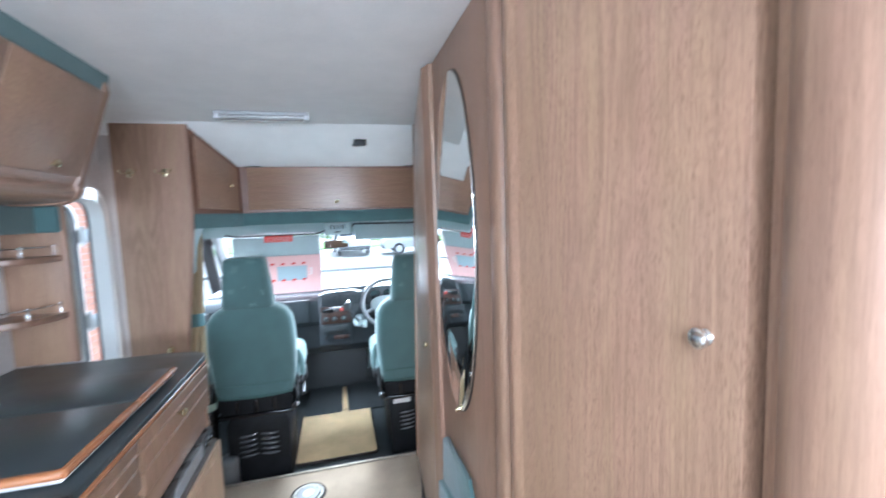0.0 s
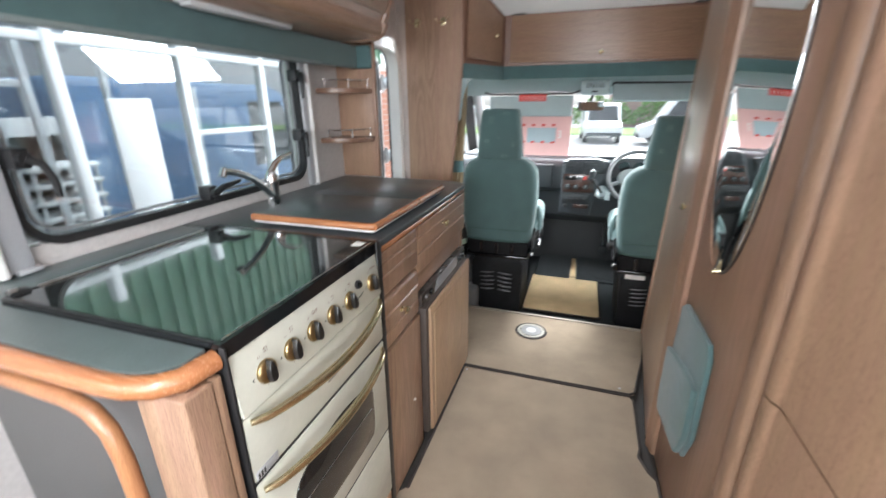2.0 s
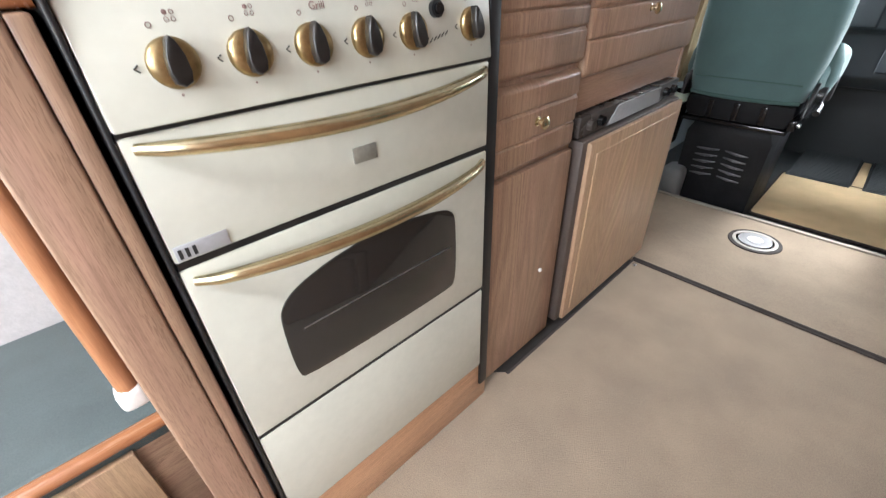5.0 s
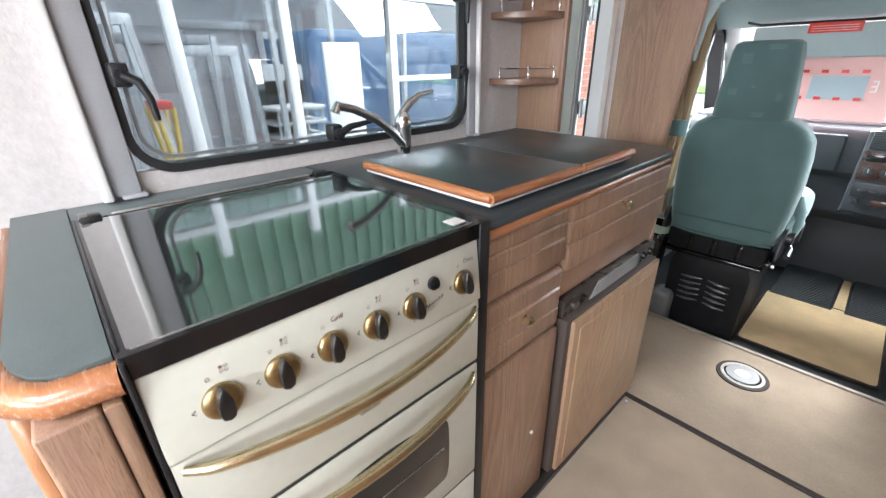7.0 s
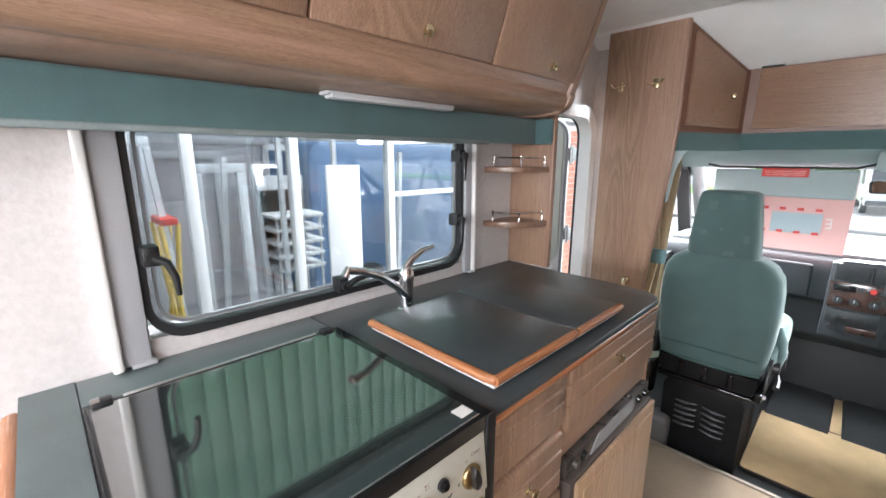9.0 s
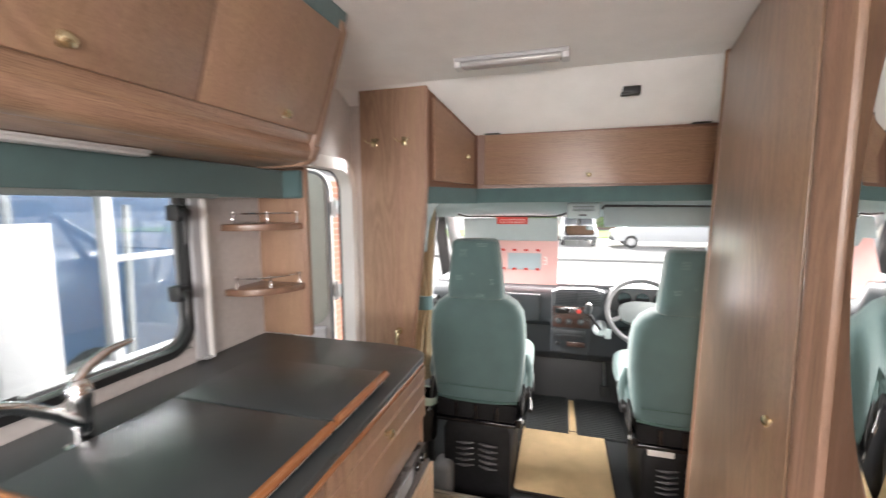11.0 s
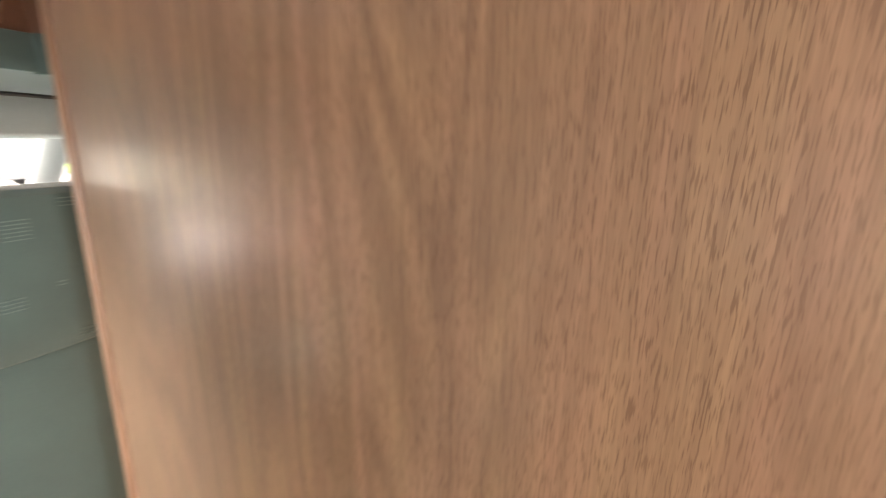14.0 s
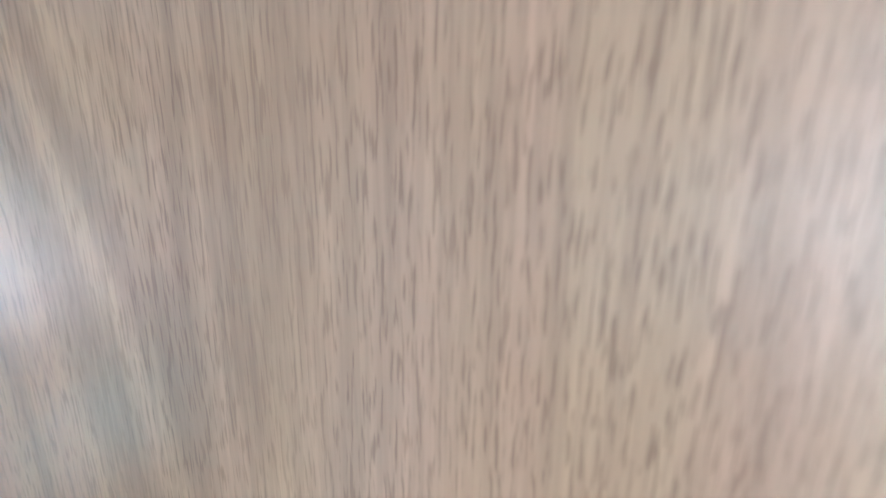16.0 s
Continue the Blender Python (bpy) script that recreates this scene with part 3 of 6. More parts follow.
bmesh.ops.bevel(bm, geom=bm.edges[:], offset=0.003, segments=2, affect="EDGES", profile=0.5)
panel = part("control_panel", bm, M_CREAM, cooker)
ptilt = math.atan2(0.012, 0.111)
pn = Vector((math.cos(ptilt), 0, math.sin(ptilt)))


def on_panel(y, z, d=0.0):
    return Vector((-0.497 + (0.940 - z) * 0.012 / 0.111, y, z)) + pn * d


def panel_disc(y, z, r, d0, d1, seg=24, r2=None):
    return cyl(bmesh.new(), on_panel(y, z, d0), on_panel(y, z, d1), r, r2, seg)


up = Vector((-math.sin(ptilt), 0, math.cos(ptilt)))


def hoop(at, big, thin, seg=18):
    """A thin printed ring lying on the panel."""
    return loft(bmesh.new(), [[at + Vector((0, 1, 0)) * (math.cos(a) * (big + thin * math.cos(b))) + up * (math.sin(a) * (big + thin * math.cos(b))) + pn * (thin * 0.5 * math.sin(b)) for b in (2 * math.pi * k / 5 for k in range(5))] for a in (2 * math.pi * k / seg for k in range(seg))], closed=True)


for y, turn in ((0.458, 0), (0.526, 0), (0.594, 0), (0.663, 0), (0.732, 8), (0.838, 8)):
    bm = bmesh.new()
    loft(bm, [[on_panel(y, 0.877, d) + Vector((0, math.cos(a), 0)) * r + up * (math.sin(a) * r) for a in (2 * math.pi * k / 28 for k in range(28))] for r, d in ((0.0212, -0.001), (0.0215, 0.003), (0.0208, 0.0055), (0.0185, 0.0075), (0.013, 0.009), (0.005, 0.0096))])
    kn = part("control_knob", bm, M_BRONZE, panel, "domed brass control knob")
    g = prism(bmesh.new(), [(0.0, 0.0215), (-0.0035, 0.018), (-0.0078, 0.006), (-0.0088, -0.008), (-0.0065, -0.0165), (0.0, -0.0195), (0.0065, -0.0165), (0.0088, -0.008), (0.0078, 0.006), (0.0035, 0.018)], "x", 0.003, 0.0185, 0.003)
    bmesh.ops.transform(g, matrix=Matrix.Translation(on_panel(y, 0.877)) @ Matrix.Rotation(-ptilt, 4, "Y") @ Matrix.Rotation(radians(turn), 4, "X"), verts=g.verts[:])
    part("grip", g, M_GRIP, kn, "dark brown pointer grip")
    # off mark, burner symbol and flame mark
    part("off_mark", hoop(on_panel(y - 0.008, 0.907, 0.0003), 0.0021, 0.00045), M_MARK, panel)
    part("full_mark", hoop(on_panel(y - 0.002, 0.851, 0.0003), 0.0007, 0.0005), M_MARK, panel)
    if y in (0.594, 0.838):
        fc = bpy.data.curves.new("panel_word", "FONT")
        fc.body, fc.size, fc.extrude = ("Grill" if y < 0.7 else "Oven"), 0.0105, 0.0002
        tmp = bpy.data.objects.new("panel_word", fc)
        scene.collection.objects.link(tmp)
        word = bmesh.new()
        word.from_mesh(bpy.data.meshes.new_from_object(tmp.evaluated_get(bpy.context.evaluated_depsgraph_get())))
        bpy.data.objects.remove(tmp)
        at = on_panel(y + 0.004, 0.909, 0.0004)
        word.transform(Matrix.Translation(at) @ Matrix.Rotation(-ptilt, 4, "Y") @ Matrix(((0, 0, 1, 0), (1, 0, 0, 0), (0, 1, 0, 0), (0, 0, 0, 1))))
        part("lettering", word, M_MARK, panel)
    for k, (dy, dz) in enumerate(() if y in (0.594, 0.838) else ((0.007, 0.9155), (0.0125, 0.9155), (0.007, 0.910), (0.0125, 0.910))):
        part("burner_symbol", hoop(on_panel(y + dy, dz, 0.0003), 0.0011 if k == 0 else 0.0017, 0.0010 if k == 0 else 0.00035), M_MARK, panel)
    a = on_panel(y - 0.031, 0.876, 0.0004)
    part("flame_mark", tube(bmesh.new(), [a + Vector((0, 0.004, 0.003)), a, a + Vector((0, 0.004, -0.003))], 0.0007, 5), M_INK, panel)
ign = part("ignition_button", panel_disc(0.773, 0.899, 0.0105, -0.001, 0.006), M_BLACK, panel, "black ignition button")
part("button_cap", panel_disc(0.773, 0.899, 0.0065, 0.005, 0.011), M_BLACKG, ign)
for i in range(6):
    q = on_panel(0.752 + i * 0.007, 0.860 + i * 0.0016, 0.0004)
    part("script_badge", tube(bmesh.new(), [q, q + Vector((0, 0.0045, 0.005 + 0.003 * (i == 0)))], 0.0008, 5), M_INK, panel)


def bowed_handle(y0, y1, z, sag, parent):
    """A brass bar that swells and bows out between two ends."""
    pts, rs = [], []
    n = 22
    for i in range(n + 1):
        u = i / n
        s = math.sin(math.pi * u)
        pts.append((FX + 0.008 + 0.042 * s ** 0.6, y0 + (y1 - y0) * u, z - sag * s))
        rs.append(0.0055 + 0.0045 * s ** 0.5)
    return part("handle", tube(bmesh.new(), pts, rs, 12), M_BRASS, parent, "bowed polished brass handle")


grill = part("grill_door", box(-0.525, FX + 0.004, 0.393, 0.881, 0.691, 0.824, 0.004), M_CREAM, cooker)
bowed_handle(0.404, 0.866, 0.814, 0.011, grill)
part("badge", box(FX + 0.004, FX + 0.007, 0.620, 0.656, 0.735, 0.756, 0.001), mat("worn_badge", (0.2, 0.19, 0.16), 0.4), grill, "worn grey badge")
plate = part("rating_plate", box(FX + 0.004, FX + 0.006, 0.397, 0.451, 0.694, 0.712, 0.001), M_RAIL, grill, "small metal plate")
for k in range(3):
    part("plate_mark", box(FX + 0.006, FX + 0.0066, 0.400 + k * 0.007, 0.4035 + k * 0.007, 0.697, 0.708), M_INK, plate)
oven = part("oven_door", box(-0.525, FX + 0.004, 0.393, 0.881, 0.383, 0.682, 0.004), M_CREAM, cooker)
bowed_handle(0.404, 0.864, 0.668, 0.004, oven)
ow = [(0.474, 0.455), (0.486, 0.440), (0.780, 0.436), (0.799, 0.450), (0.801, 0.575), (0.794, 0.600), (0.765, 0.612), (0.70, 0.622), (0.645, 0.626), (0.567, 0.618), (0.505, 0.600), (0.480, 0.580), (0.473, 0.555)]
for _ in range(2):
    ow = [(a[0] * f + b[0] * (1 - f), a[1] * f + b[1] * (1 - f)) for a, b in zip(ow, ow[1:] + ow[:1]) for f in (0.75, 0.25)]
part("oven_window", prism(bmesh.new(), ow, "x", FX, FX + 0.0065, 0.001), M_OVEN, oven, "dark oven window with a curved top")
part("oven_shelf", tube(bmesh.new(), [(FX + 0.0066, 0.50, 0.53), (FX + 0.0066, 0.785, 0.53)], 0.001, 6), M_STEEL, oven)
# black filler strips put the shade of the door gaps into colour
for z0, z1 in ((0.8235, 0.8295), (0.6815, 0.6915), (0.3745, 0.3835)):
    part("door_seal_or_gap", box(-0.52, FX + 0.0005, 0.3945, 0.8795, z0, z1), M_BLACK, cooker, "black strip painting the dark gap between cooker doors")
part("bottom_drawer", box(-0.525, FX + 0.003, 0.393, 0.881, 0.14, 0.375, 0.004), M_CREAM, cooker)
part("side_trim", box(-0.62, FX + 0.004, 0.387, 0.3925, 0.03, 0.962, 0.002), M_BLACK, cooker, "black side trim")
part("side_trim", box(-0.53, FX + 0.002, 0.8825, 0.9085, 0.06, 0.968, 0.004), M_BLACK, cooker, "black side trim")
FX = -0.53
structure("plinth", box(-0.56, -0.498, 0.374, 0.910, 0.0, 0.135, 0.002), M_PLINTH, "oak plinth under the kitchen")


def fluted_front(name, parent, y0, y1, z0, z1, grooves, m, arch=0.0):
    """A drawer front with rounded rims and lengthwise grooves cut in it."""
    bm = bmesh.new()
    prof, n = [], 60
    for i in range(n + 1):
        z = z0 + (z1 - z0) * i / n
        e = min((z - z0), (z1 - z)) / 0.012
        x = FX + 0.018 - (0.014 * (1 - min(e, 1.0)) ** 2)
        if arch:
            x += arch * math.sin(math.pi * i / n)
        for g in grooves:
            x -= 0.006 * math.exp(-((z - (z0 + (z1 - z0) * g)) / 0.0026) ** 2)
        prof.append((x, z))
    prof += [(FX, z1), (FX, z0)]
    loft(bm, [[(x - dx * (k < n + 1), y, z) for k, (x, z) in enumerate(prof)] for y, dx in ((y0, 0.010), (y0 + 0.004, 0.003), (y0 + 0.011, 0.0), (y1 - 0.011, 0.0), (y1 - 0.004, 0.003), (y1, 0.010))])
    return part(name, bm, m, parent)


unit = thing("drawer_unit", (-0.7, 1.02, 0), "oak kitchen unit with two grooved drawers above a narrow door", "kitchen unit")
part("carcass", box(-1.0, FX, 0.909, 1.212, 0.02, 0.921), M_WOOD, unit)
fluted_front("drawer", unit, 0.914, 1.209, 0.776, 0.920, (0.46, 0.74), M_WOOD)
d = fluted_front("drawer", unit, 0.914, 1.209, 0.600, 0.766, (0.34, 0.68), M_WOOD)
knob(d, (FX + 0.016, 1.058, 0.688), "x", 1)
d = part("door", box(FX + 0.001, FX + 0.019, 0.914, 1.209, 0.025, 0.592, 0.004), M_WOOD, unit)
part("catch_knob", lathe(bmesh.new(), [(0.0001, 0), (0.006, 0), (0.005, 0.006), (0.0001, 0.008)], (FX + 0.018, 1.130, 0.285), "x", 12), M_WHITE, d)

fridge_unit = thing("fridge_housing", (-0.7, 1.45, 0), "oak housing with a grooved drawer above the fridge", "kitchen unit")
part("carcass", box(-1.0, FX, 1.2125, 1.222, 0.04, 0.921), M_WOOD, fridge_unit)
part("end_panel", box(-1.0, FX + 0.004, 1.786, 1.806, 0.0, 0.921, 0.003), M_WOOD, fridge_unit)
part("rail", box(-0.9, FX + 0.002, 1.2225, 1.785, 0.665, 0.745, 0.002), M_WOODY, fridge_unit)
d = fluted_front("drawer", fridge_unit, 1.216, 1.800, 0.740, 0.920, (0.42, 0.74), M_WOOD)
knob(d, (FX + 0.014, 1.478, 0.858), "x", 1)
fridge = thing("fridge", (-0.75, 1.44, 0), "built-in fridge with oak-panelled door and dark control strip", "fridge")
part("body", box(-1.0, FX - 0.02, 1.225, 1.784, 0.04, 0.66), M_BLACK, fridge)
fd = part("door", box(FX - 0.018, FX + 0.035, 1.226, 1.784, 0.045, 0.605, 0.006), mat("dark_brown_plastic", (0.075, 0.058, 0.05), 0.45), fridge, "dark brown fridge door frame")
dp = bmesh.new()
bx(dp, FX + 0.034, FX + 0.048, 1.244, 1.782, 0.05, 0.60, 0.006)
bx(dp, FX + 0.046, FX + 0.052, 1.272, 1.755, 0.08, 0.57, 0.006)
part("door_panel", dp, M_FRIDGE, fd, "oak veneer door panel")
cs = part("control_strip", box(FX - 0.02, FX + 0.02, 1.226, 1.784, 0.608, 0.658, 0.004), M_STRIP, fridge)
part("vent_cover", prism(bmesh.new(), [(1.355, 0.612), (1.65, 0.612), (1.65, 0.654), (1.40, 0.654)], "x", FX + 0.012, FX + 0.024, 0.002), mat("grey_cover_plate", (0.27, 0.27, 0.275), 0.35), cs, "grey cover plate")
for y in (1.268, 1.315, 1.69, 1.74):
    part("dial", lathe(bmesh.new(), [(0.0001, 0), (0.013, 0), (0.011, 0.012), (0.0001, 0.013)], (FX + 0.02, y, 0.634), "x", 16), M_STRIP if y < 1.3 else M_BLACKG, cs)

# sink cover and tap
cover = thing("sink_cover", (-0.73, 1.24, 0.958), "two-part slate laminate sink cover with cherry-wood edges lying on the worktop", "sink cover")
for y0, y1 in ((0.952, 1.277), (1.281, 1.542)):
    board = part("board", box(-0.945, -0.538, y0 + (0.012 if y0 < 1 else 0), y1 - (0.0 if y0 < 1 else 0.004), 0.974, 0.9925, 0.003), M_TOP, cover)
    part("front_lip", tube(bmesh.new(), [(-0.538, y0 + 0.006, 0.983), (-0.538, y1 - 0.001, 0.983)], 0.0105, 10), M_LIP, board)
    part("underside", box(-0.938, -0.536, y0 + 0.004, y1 - 0.002, 0.9675, 0.9735, 0.002), M_WHITE, board)
    # inset black block, painting the dark gap beneath the board
    part("gap_shade", box(-0.92, -0.55, y0 + 0.02, y1 - 0.002, 0.9585, 0.967), M_BLACK, board)
part("rear_lip", tube(bmesh.new(), [(-0.943, 0.958, 0.983), (-0.56, 0.958, 0.983), (-0.542, 0.961, 0.983), (-0.538, 0.975, 0.983)], 0.0105, 10), M_LIPX, cover)
tap = thing("mixer_tap", (-1.0, 1.11, 0.958), "chrome single-lever mixer tap behind the sink cover", "tap")
tx, ty = -1.0, 1.125
part("body", lathe(bmesh.new(), [(0.001, 0), (0.028, 0), (0.028, 0.006), (0.021, 0.012), (0.0195, 0.05), (0.021, 0.09), (0.023, 0.095), (0.022, 0.118), (0.012, 0.134), (0.001, 0.136)], (tx, ty, 0.958), "z", 24), M_CHROME, tap)
part("spout", tube(bmesh.new(), [(tx + 0.005, ty, 1.0), (tx + 0.008, ty - 0.045, 1.045), (tx + 0.012, ty - 0.10, 1.085), (tx + 0.014, ty - 0.16, 1.112), (tx + 0.015, ty - 0.205, 1.123), (tx + 0.015, ty - 0.212, 1.108)], [0.013, 0.012, 0.011, 0.0105, 0.0115, 0.012], 14), M_CHROME, tap)
part("lever", tube(bmesh.new(), [(tx, ty - 0.004, 1.085), (tx + 0.004, ty + 0.018, 1.112), (tx + 0.006, ty + 0.055, 1.132), (tx + 0.006, ty + 0.105, 1.138)], [0.012, 0.011, 0.009, 0.006], 12, 0.6), M_CHROME, tap)

# corner shelves and upright behind them
structure("wall_partition", box(WL + 0.001, -0.972, 1.84, 1.855, 0.96, 1.57, 0.002), M_WOOD, "oak upright panel beside the entrance door")
structure("trim_partition", box(-0.974, -0.958, 1.835, 1.860, 0.96, 1.57, 0.004), M_POST)
for z, size in ((1.143, 0.185), (1.357, 0.185)):
    sh = thing("corner_shelf", (WL, 1.835, z), "quarter-round oak corner shelf with chrome gallery rail", "shelf", "corner shelves")
    poly = [(WL + 0.001, 1.839), (WL + 0.001, 1.839 - size * 0.95)] + [(WL + 0.02 + (size - 0.02) * math.sin(radians(a)), 1.839 - size * 0.95 * math.cos(radians(a))) for a in range(0, 91, 10)]
    part("board", prism(bmesh.new(), poly, "z", z - 0.011, z + 0.011, 0.003), M_SHELF, sh)
    arc = [(WL + 0.02 + (size - 0.04) * math.sin(radians(a)), 1.839 - (size - 0.02) * 0.95 * math.cos(radians(a)), z + 0.045) for a in range(5, 90, 7)]
    part("rail", tube(bmesh.new(), arc, 0.0025, 8), M_CHROME, sh)
    for q in (arc[0], arc[6], arc[-1]):
        part("rail_post", lathe(bmesh.new(), [(0.001, 0), (0.006, 0), (0.0035, 0.008), (0.0035, 0.028), (0.006, 0.034), (0.006, 0.04), (0.001, 0.042)], (q[0], q[1], z + 0.011), "z", 12), M_CHROME, sh)

# overhead locker
lock = thing("overhead_locker", (-0.95, 0.6, 1.56), "oak overhead locker with curved lower rail and three top-hung doors", "locker")
prof = [(WL + 0.001, 1.985), (-0.745, 1.985), (-0.735, 1.93), (-0.835, 1.63), (-0.845, 1.612), (-0.84, 1.60), (-0.855, 1.575), (-0.89, 1.555), (-0.95, 1.55), (WL + 0.001, 1.55)]
part("body", loft(bmesh.new(), [[(x, y, z) for x, z in prof] for y in (-0.30, 1.70)]), M_WOODY, lock)
bm = loft(bmesh.new(), [[(x + (0.014 if 0 < i < 8 else 0), y, z - (0.006 if 5 < i < 9 else 0)) for i, (x, z) in enumerate(prof)] for y in (1.70, 1.735)])
bmesh.ops.bevel(bm, geom=[e for e in bm.edges if e.calc_length() > 0.02], offset=0.006, segments=2, affect="EDGES", profile=0.5)
part("end_cap", bm, M_POST, lock, "rounded oak end moulding")
part("top_strip", loft(bmesh.new(), [[(x, y, z) for x, z in ((-0.742, 1.988), (-0.722, 1.988), (-0.732, 1.932), (-0.75, 1.932))] for y in (-0.3, 1.735)]), M_TEAL, lock, "teal fabric-faced strip along the ceiling")
for y0, y1, ky in ((-0.24, 0.265, 0.03), (0.27, 0.765, 0.52), (0.77, 1.27, 1.03), (1.275, 1.69, 1.535)):
    bm = bmesh.new()
    loft(bm, [[(-0.7305 + 0.001, y, 1.928), (-0.717, y, 1.922), (-0.816, y, 1.636), (-0.8335, y, 1.640)] for y in (y0, y1)])
    bmesh.ops.bevel(bm, geom=bm.edges[:], offset=0.005, segments=2, affect="EDGES", profile=0.5)
    dr = part("door", bm, M_WOOD, lock)
    knob(dr, (-0.812, ky, 1.665), "x", 1)
part("lower_rail", tube(bmesh.new(), [(-0.872, -0.3, 1.592), (-0.872, 0.7, 1.592), (-0.872, 1.70, 1.592)], 0.034, 14), M_WOODY, lock, "rounded oak lower rail")
structure("pelmet", bx(box(-1.06, -1.03, -0.3, 1.838, 1.452, 1.549, 0.01, 3), -1.045, -0.962, 1.813, 1.838, 1.452, 1.549, 0.01, 3), M_TEAL, "teal padded fabric pelmet above the window")
structure("pelmet_trim", box(-1.05, -1.027, -0.3, 1.53, 1.447, 1.460, 0.004), mat("grey_teal_piping", (0.20, 0.235, 0.235), 0.7), "paler piped lower edge of the pelmet")
slamp = thing("strip_lamp", (-0.985, 0.95, 1.53), "slim white strip lamp under the overhead locker", "lamp")
part("housing", box(-1.005, -0.965, 0.88, 1.29, 1.540, 1.549, 0.004), M_GREYP, slamp)
part("diffuser", box(-0.998, -0.96, 0.89, 1.28, 1.533, 1.542, 0.004), M_GREYP, slamp)
structure("fascia_left", box(WL + 0.002, WL + 0.02, 1.86, 1.969, 0.0, CZ), M_WALL)

# ceiling lamp, hook and an assumed rooflight that stays out of view
M_TUBE = mat("glossy_grey_diffuser", (0.40, 0.39, 0.39), 0.12, spread=0.06, coat=0.6)
lamp = thing("ceiling_lamp", (-0.3, 2.22, CZ), "slim fluorescent lamp with clear ribbed diffuser on the ceiling", "lamp")
part("base", box(-0.515, -0.085, 2.185, 2.255, CZ - 0.016, CZ, 0.005), M_RAIL, lamp)
part("diffuser", box(-0.49, -0.11, 2.192, 2.248, CZ - 0.034, CZ - 0.012, 0.012, 3), M_TUBE, lamp, "clear glossy diffuser")
for x in (-0.515, -0.112):
    part("end_cap", box(x, x + 0.027, 2.188, 2.252, CZ - 0.036, CZ, 0.006), M_GREYP, lamp)
hook = thing("ceiling_catch", (0.18, 2.57, 1.91), "small black plastic catch on the sloping ceiling", "catch")
bm = box(0.145, 0.215, 2.555, 2.595, 1.894, 1.93, 0.004)
part("block", bm, M_BLACK, hook)
part("tongue", box(0.135, 0.175, 2.54, 2.57, 1.888, 1.902, 0.004), M_BLACK, hook)
rl = thing("assumed_rooflight_surround", (-0.1, -0.75, CZ), "round-cornered white surround of an assumed, unseen rooflight", "rooflight")
part("surround", frame_ring(bmesh.new(), rrect(-0.42, 0.22, -1.07, -0.43, 0.08), rrect(-0.34, 0.14, -0.99, -0.51, 0.05), "z", CZ - 0.03, CZ + 0.04), M_WHITE, rl)
dl = thing("dome_lamp", (-0.35, 0.85, CZ), "round white dome lamp on the ceiling", "lamp")
part("dome", lathe(bmesh.new(), [(0.001, -0.05), (0.05, -0.045), (0.075, -0.02), (0.08, 0)], (-0.35, 0.85, CZ), "z", 28), M_DIFF, dl)


# ---- offside furniture: wardrobe, mirror panel, washroom door ----
AX0, AY0, AX1, AY1 = 0.338, 1.515, 0.468, 2.40
wr = thing("wardrobe", (0.7, 1.95, 0), "tall oak wardrobe set at a slight angle behind the driver's seat", "wardrobe")
dirn = Vector((AX1 - AX0, AY1 - AY0)).normalized()
nrm = Vector((-dirn.y, dirn.x))


def apt(s, d):
    """A plan point s metres along the wardrobe front and d out of it."""
    p = Vector((AX0, AY0)) + dirn * s + nrm * d
    return (p.x, p.y)


LEN = (Vector((AX1, AY1)) - Vector((AX0, AY0))).length


def lean(bm):
    """Tip the cab-side edge of the wardrobe front inwards towards the floor."""
    for v in bm.verts:
        if v.co.x < 0.7:
            v.co.x += 0.055 * (v.co.z / 1.95 - 0.85) * min(max((v.co.y - AY0) / (AY1 - AY0), 0.0), 1.0)
    return bm


part("carcass", lean(prism(bmesh.new(), [(AX0 + 0.03, AY0), (AX1 + 0.03, AY1 - 0.004), (1.155, AY1 - 0.004), (1.155, AY0)], "z", 0.0, 1.985)), M_WOOD, wr)
bm = prism(bmesh.new(), [apt(-0.006, -0.028), apt(LEN - 0.026, -0.028), apt(LEN - 0.026, 0), apt(-0.006, 0)], "z", 0.012, 1.97)
bmesh.ops.bevel(bm, geom=bm.edges[:], offset=0.003, segments=2, affect="EDGES", profile=0.5)
wd = part("door", lean(bm), M_DOOR, wr)
bm = prism(bmesh.new(), [apt(LEN - 0.024, -0.03), apt(LEN + 0.002, -0.03), apt(LEN + 0.004, -0.012), apt(LEN, 0.003), apt(LEN - 0.008, 0.007), apt(LEN - 0.018, 0.006), apt(LEN - 0.024, 0.001)], "z", 0.0, 1.985)
part("edge_trim", lean(bm), M_POST, wr, "rounded oak corner trim")
kp = apt(0.071, 0.0)
knob(wd, (kp[0] + 0.004, kp[1], 0.955), "x", -1)
bm = bmesh.new()
post = [(0.39, 1.430), (0.358, 1.430), (0.350, 1.434), (0.346, 1.444), (0.3445, 1.458), (0.342, 1.468), (0.3385, 1.477), (0.336, 1.486), (0.3365, 1.495), (0.340, 1.502), (0.347, 1.5065), (0.39, 1.5065)]
structure("trim_post", prism(bm, post, "z", 0.0, 1.985), M_POST, "moulded oak corner post")
mp = thing("mirror_panel", (0.37, 1.13, 0), "oak panel carrying a tall oval mirror and a teal fabric pocket", "panel")
part("board", box(0.362, 0.392, 0.82, 1.43, 0.0, 1.985, 0.002), M_POST, mp)
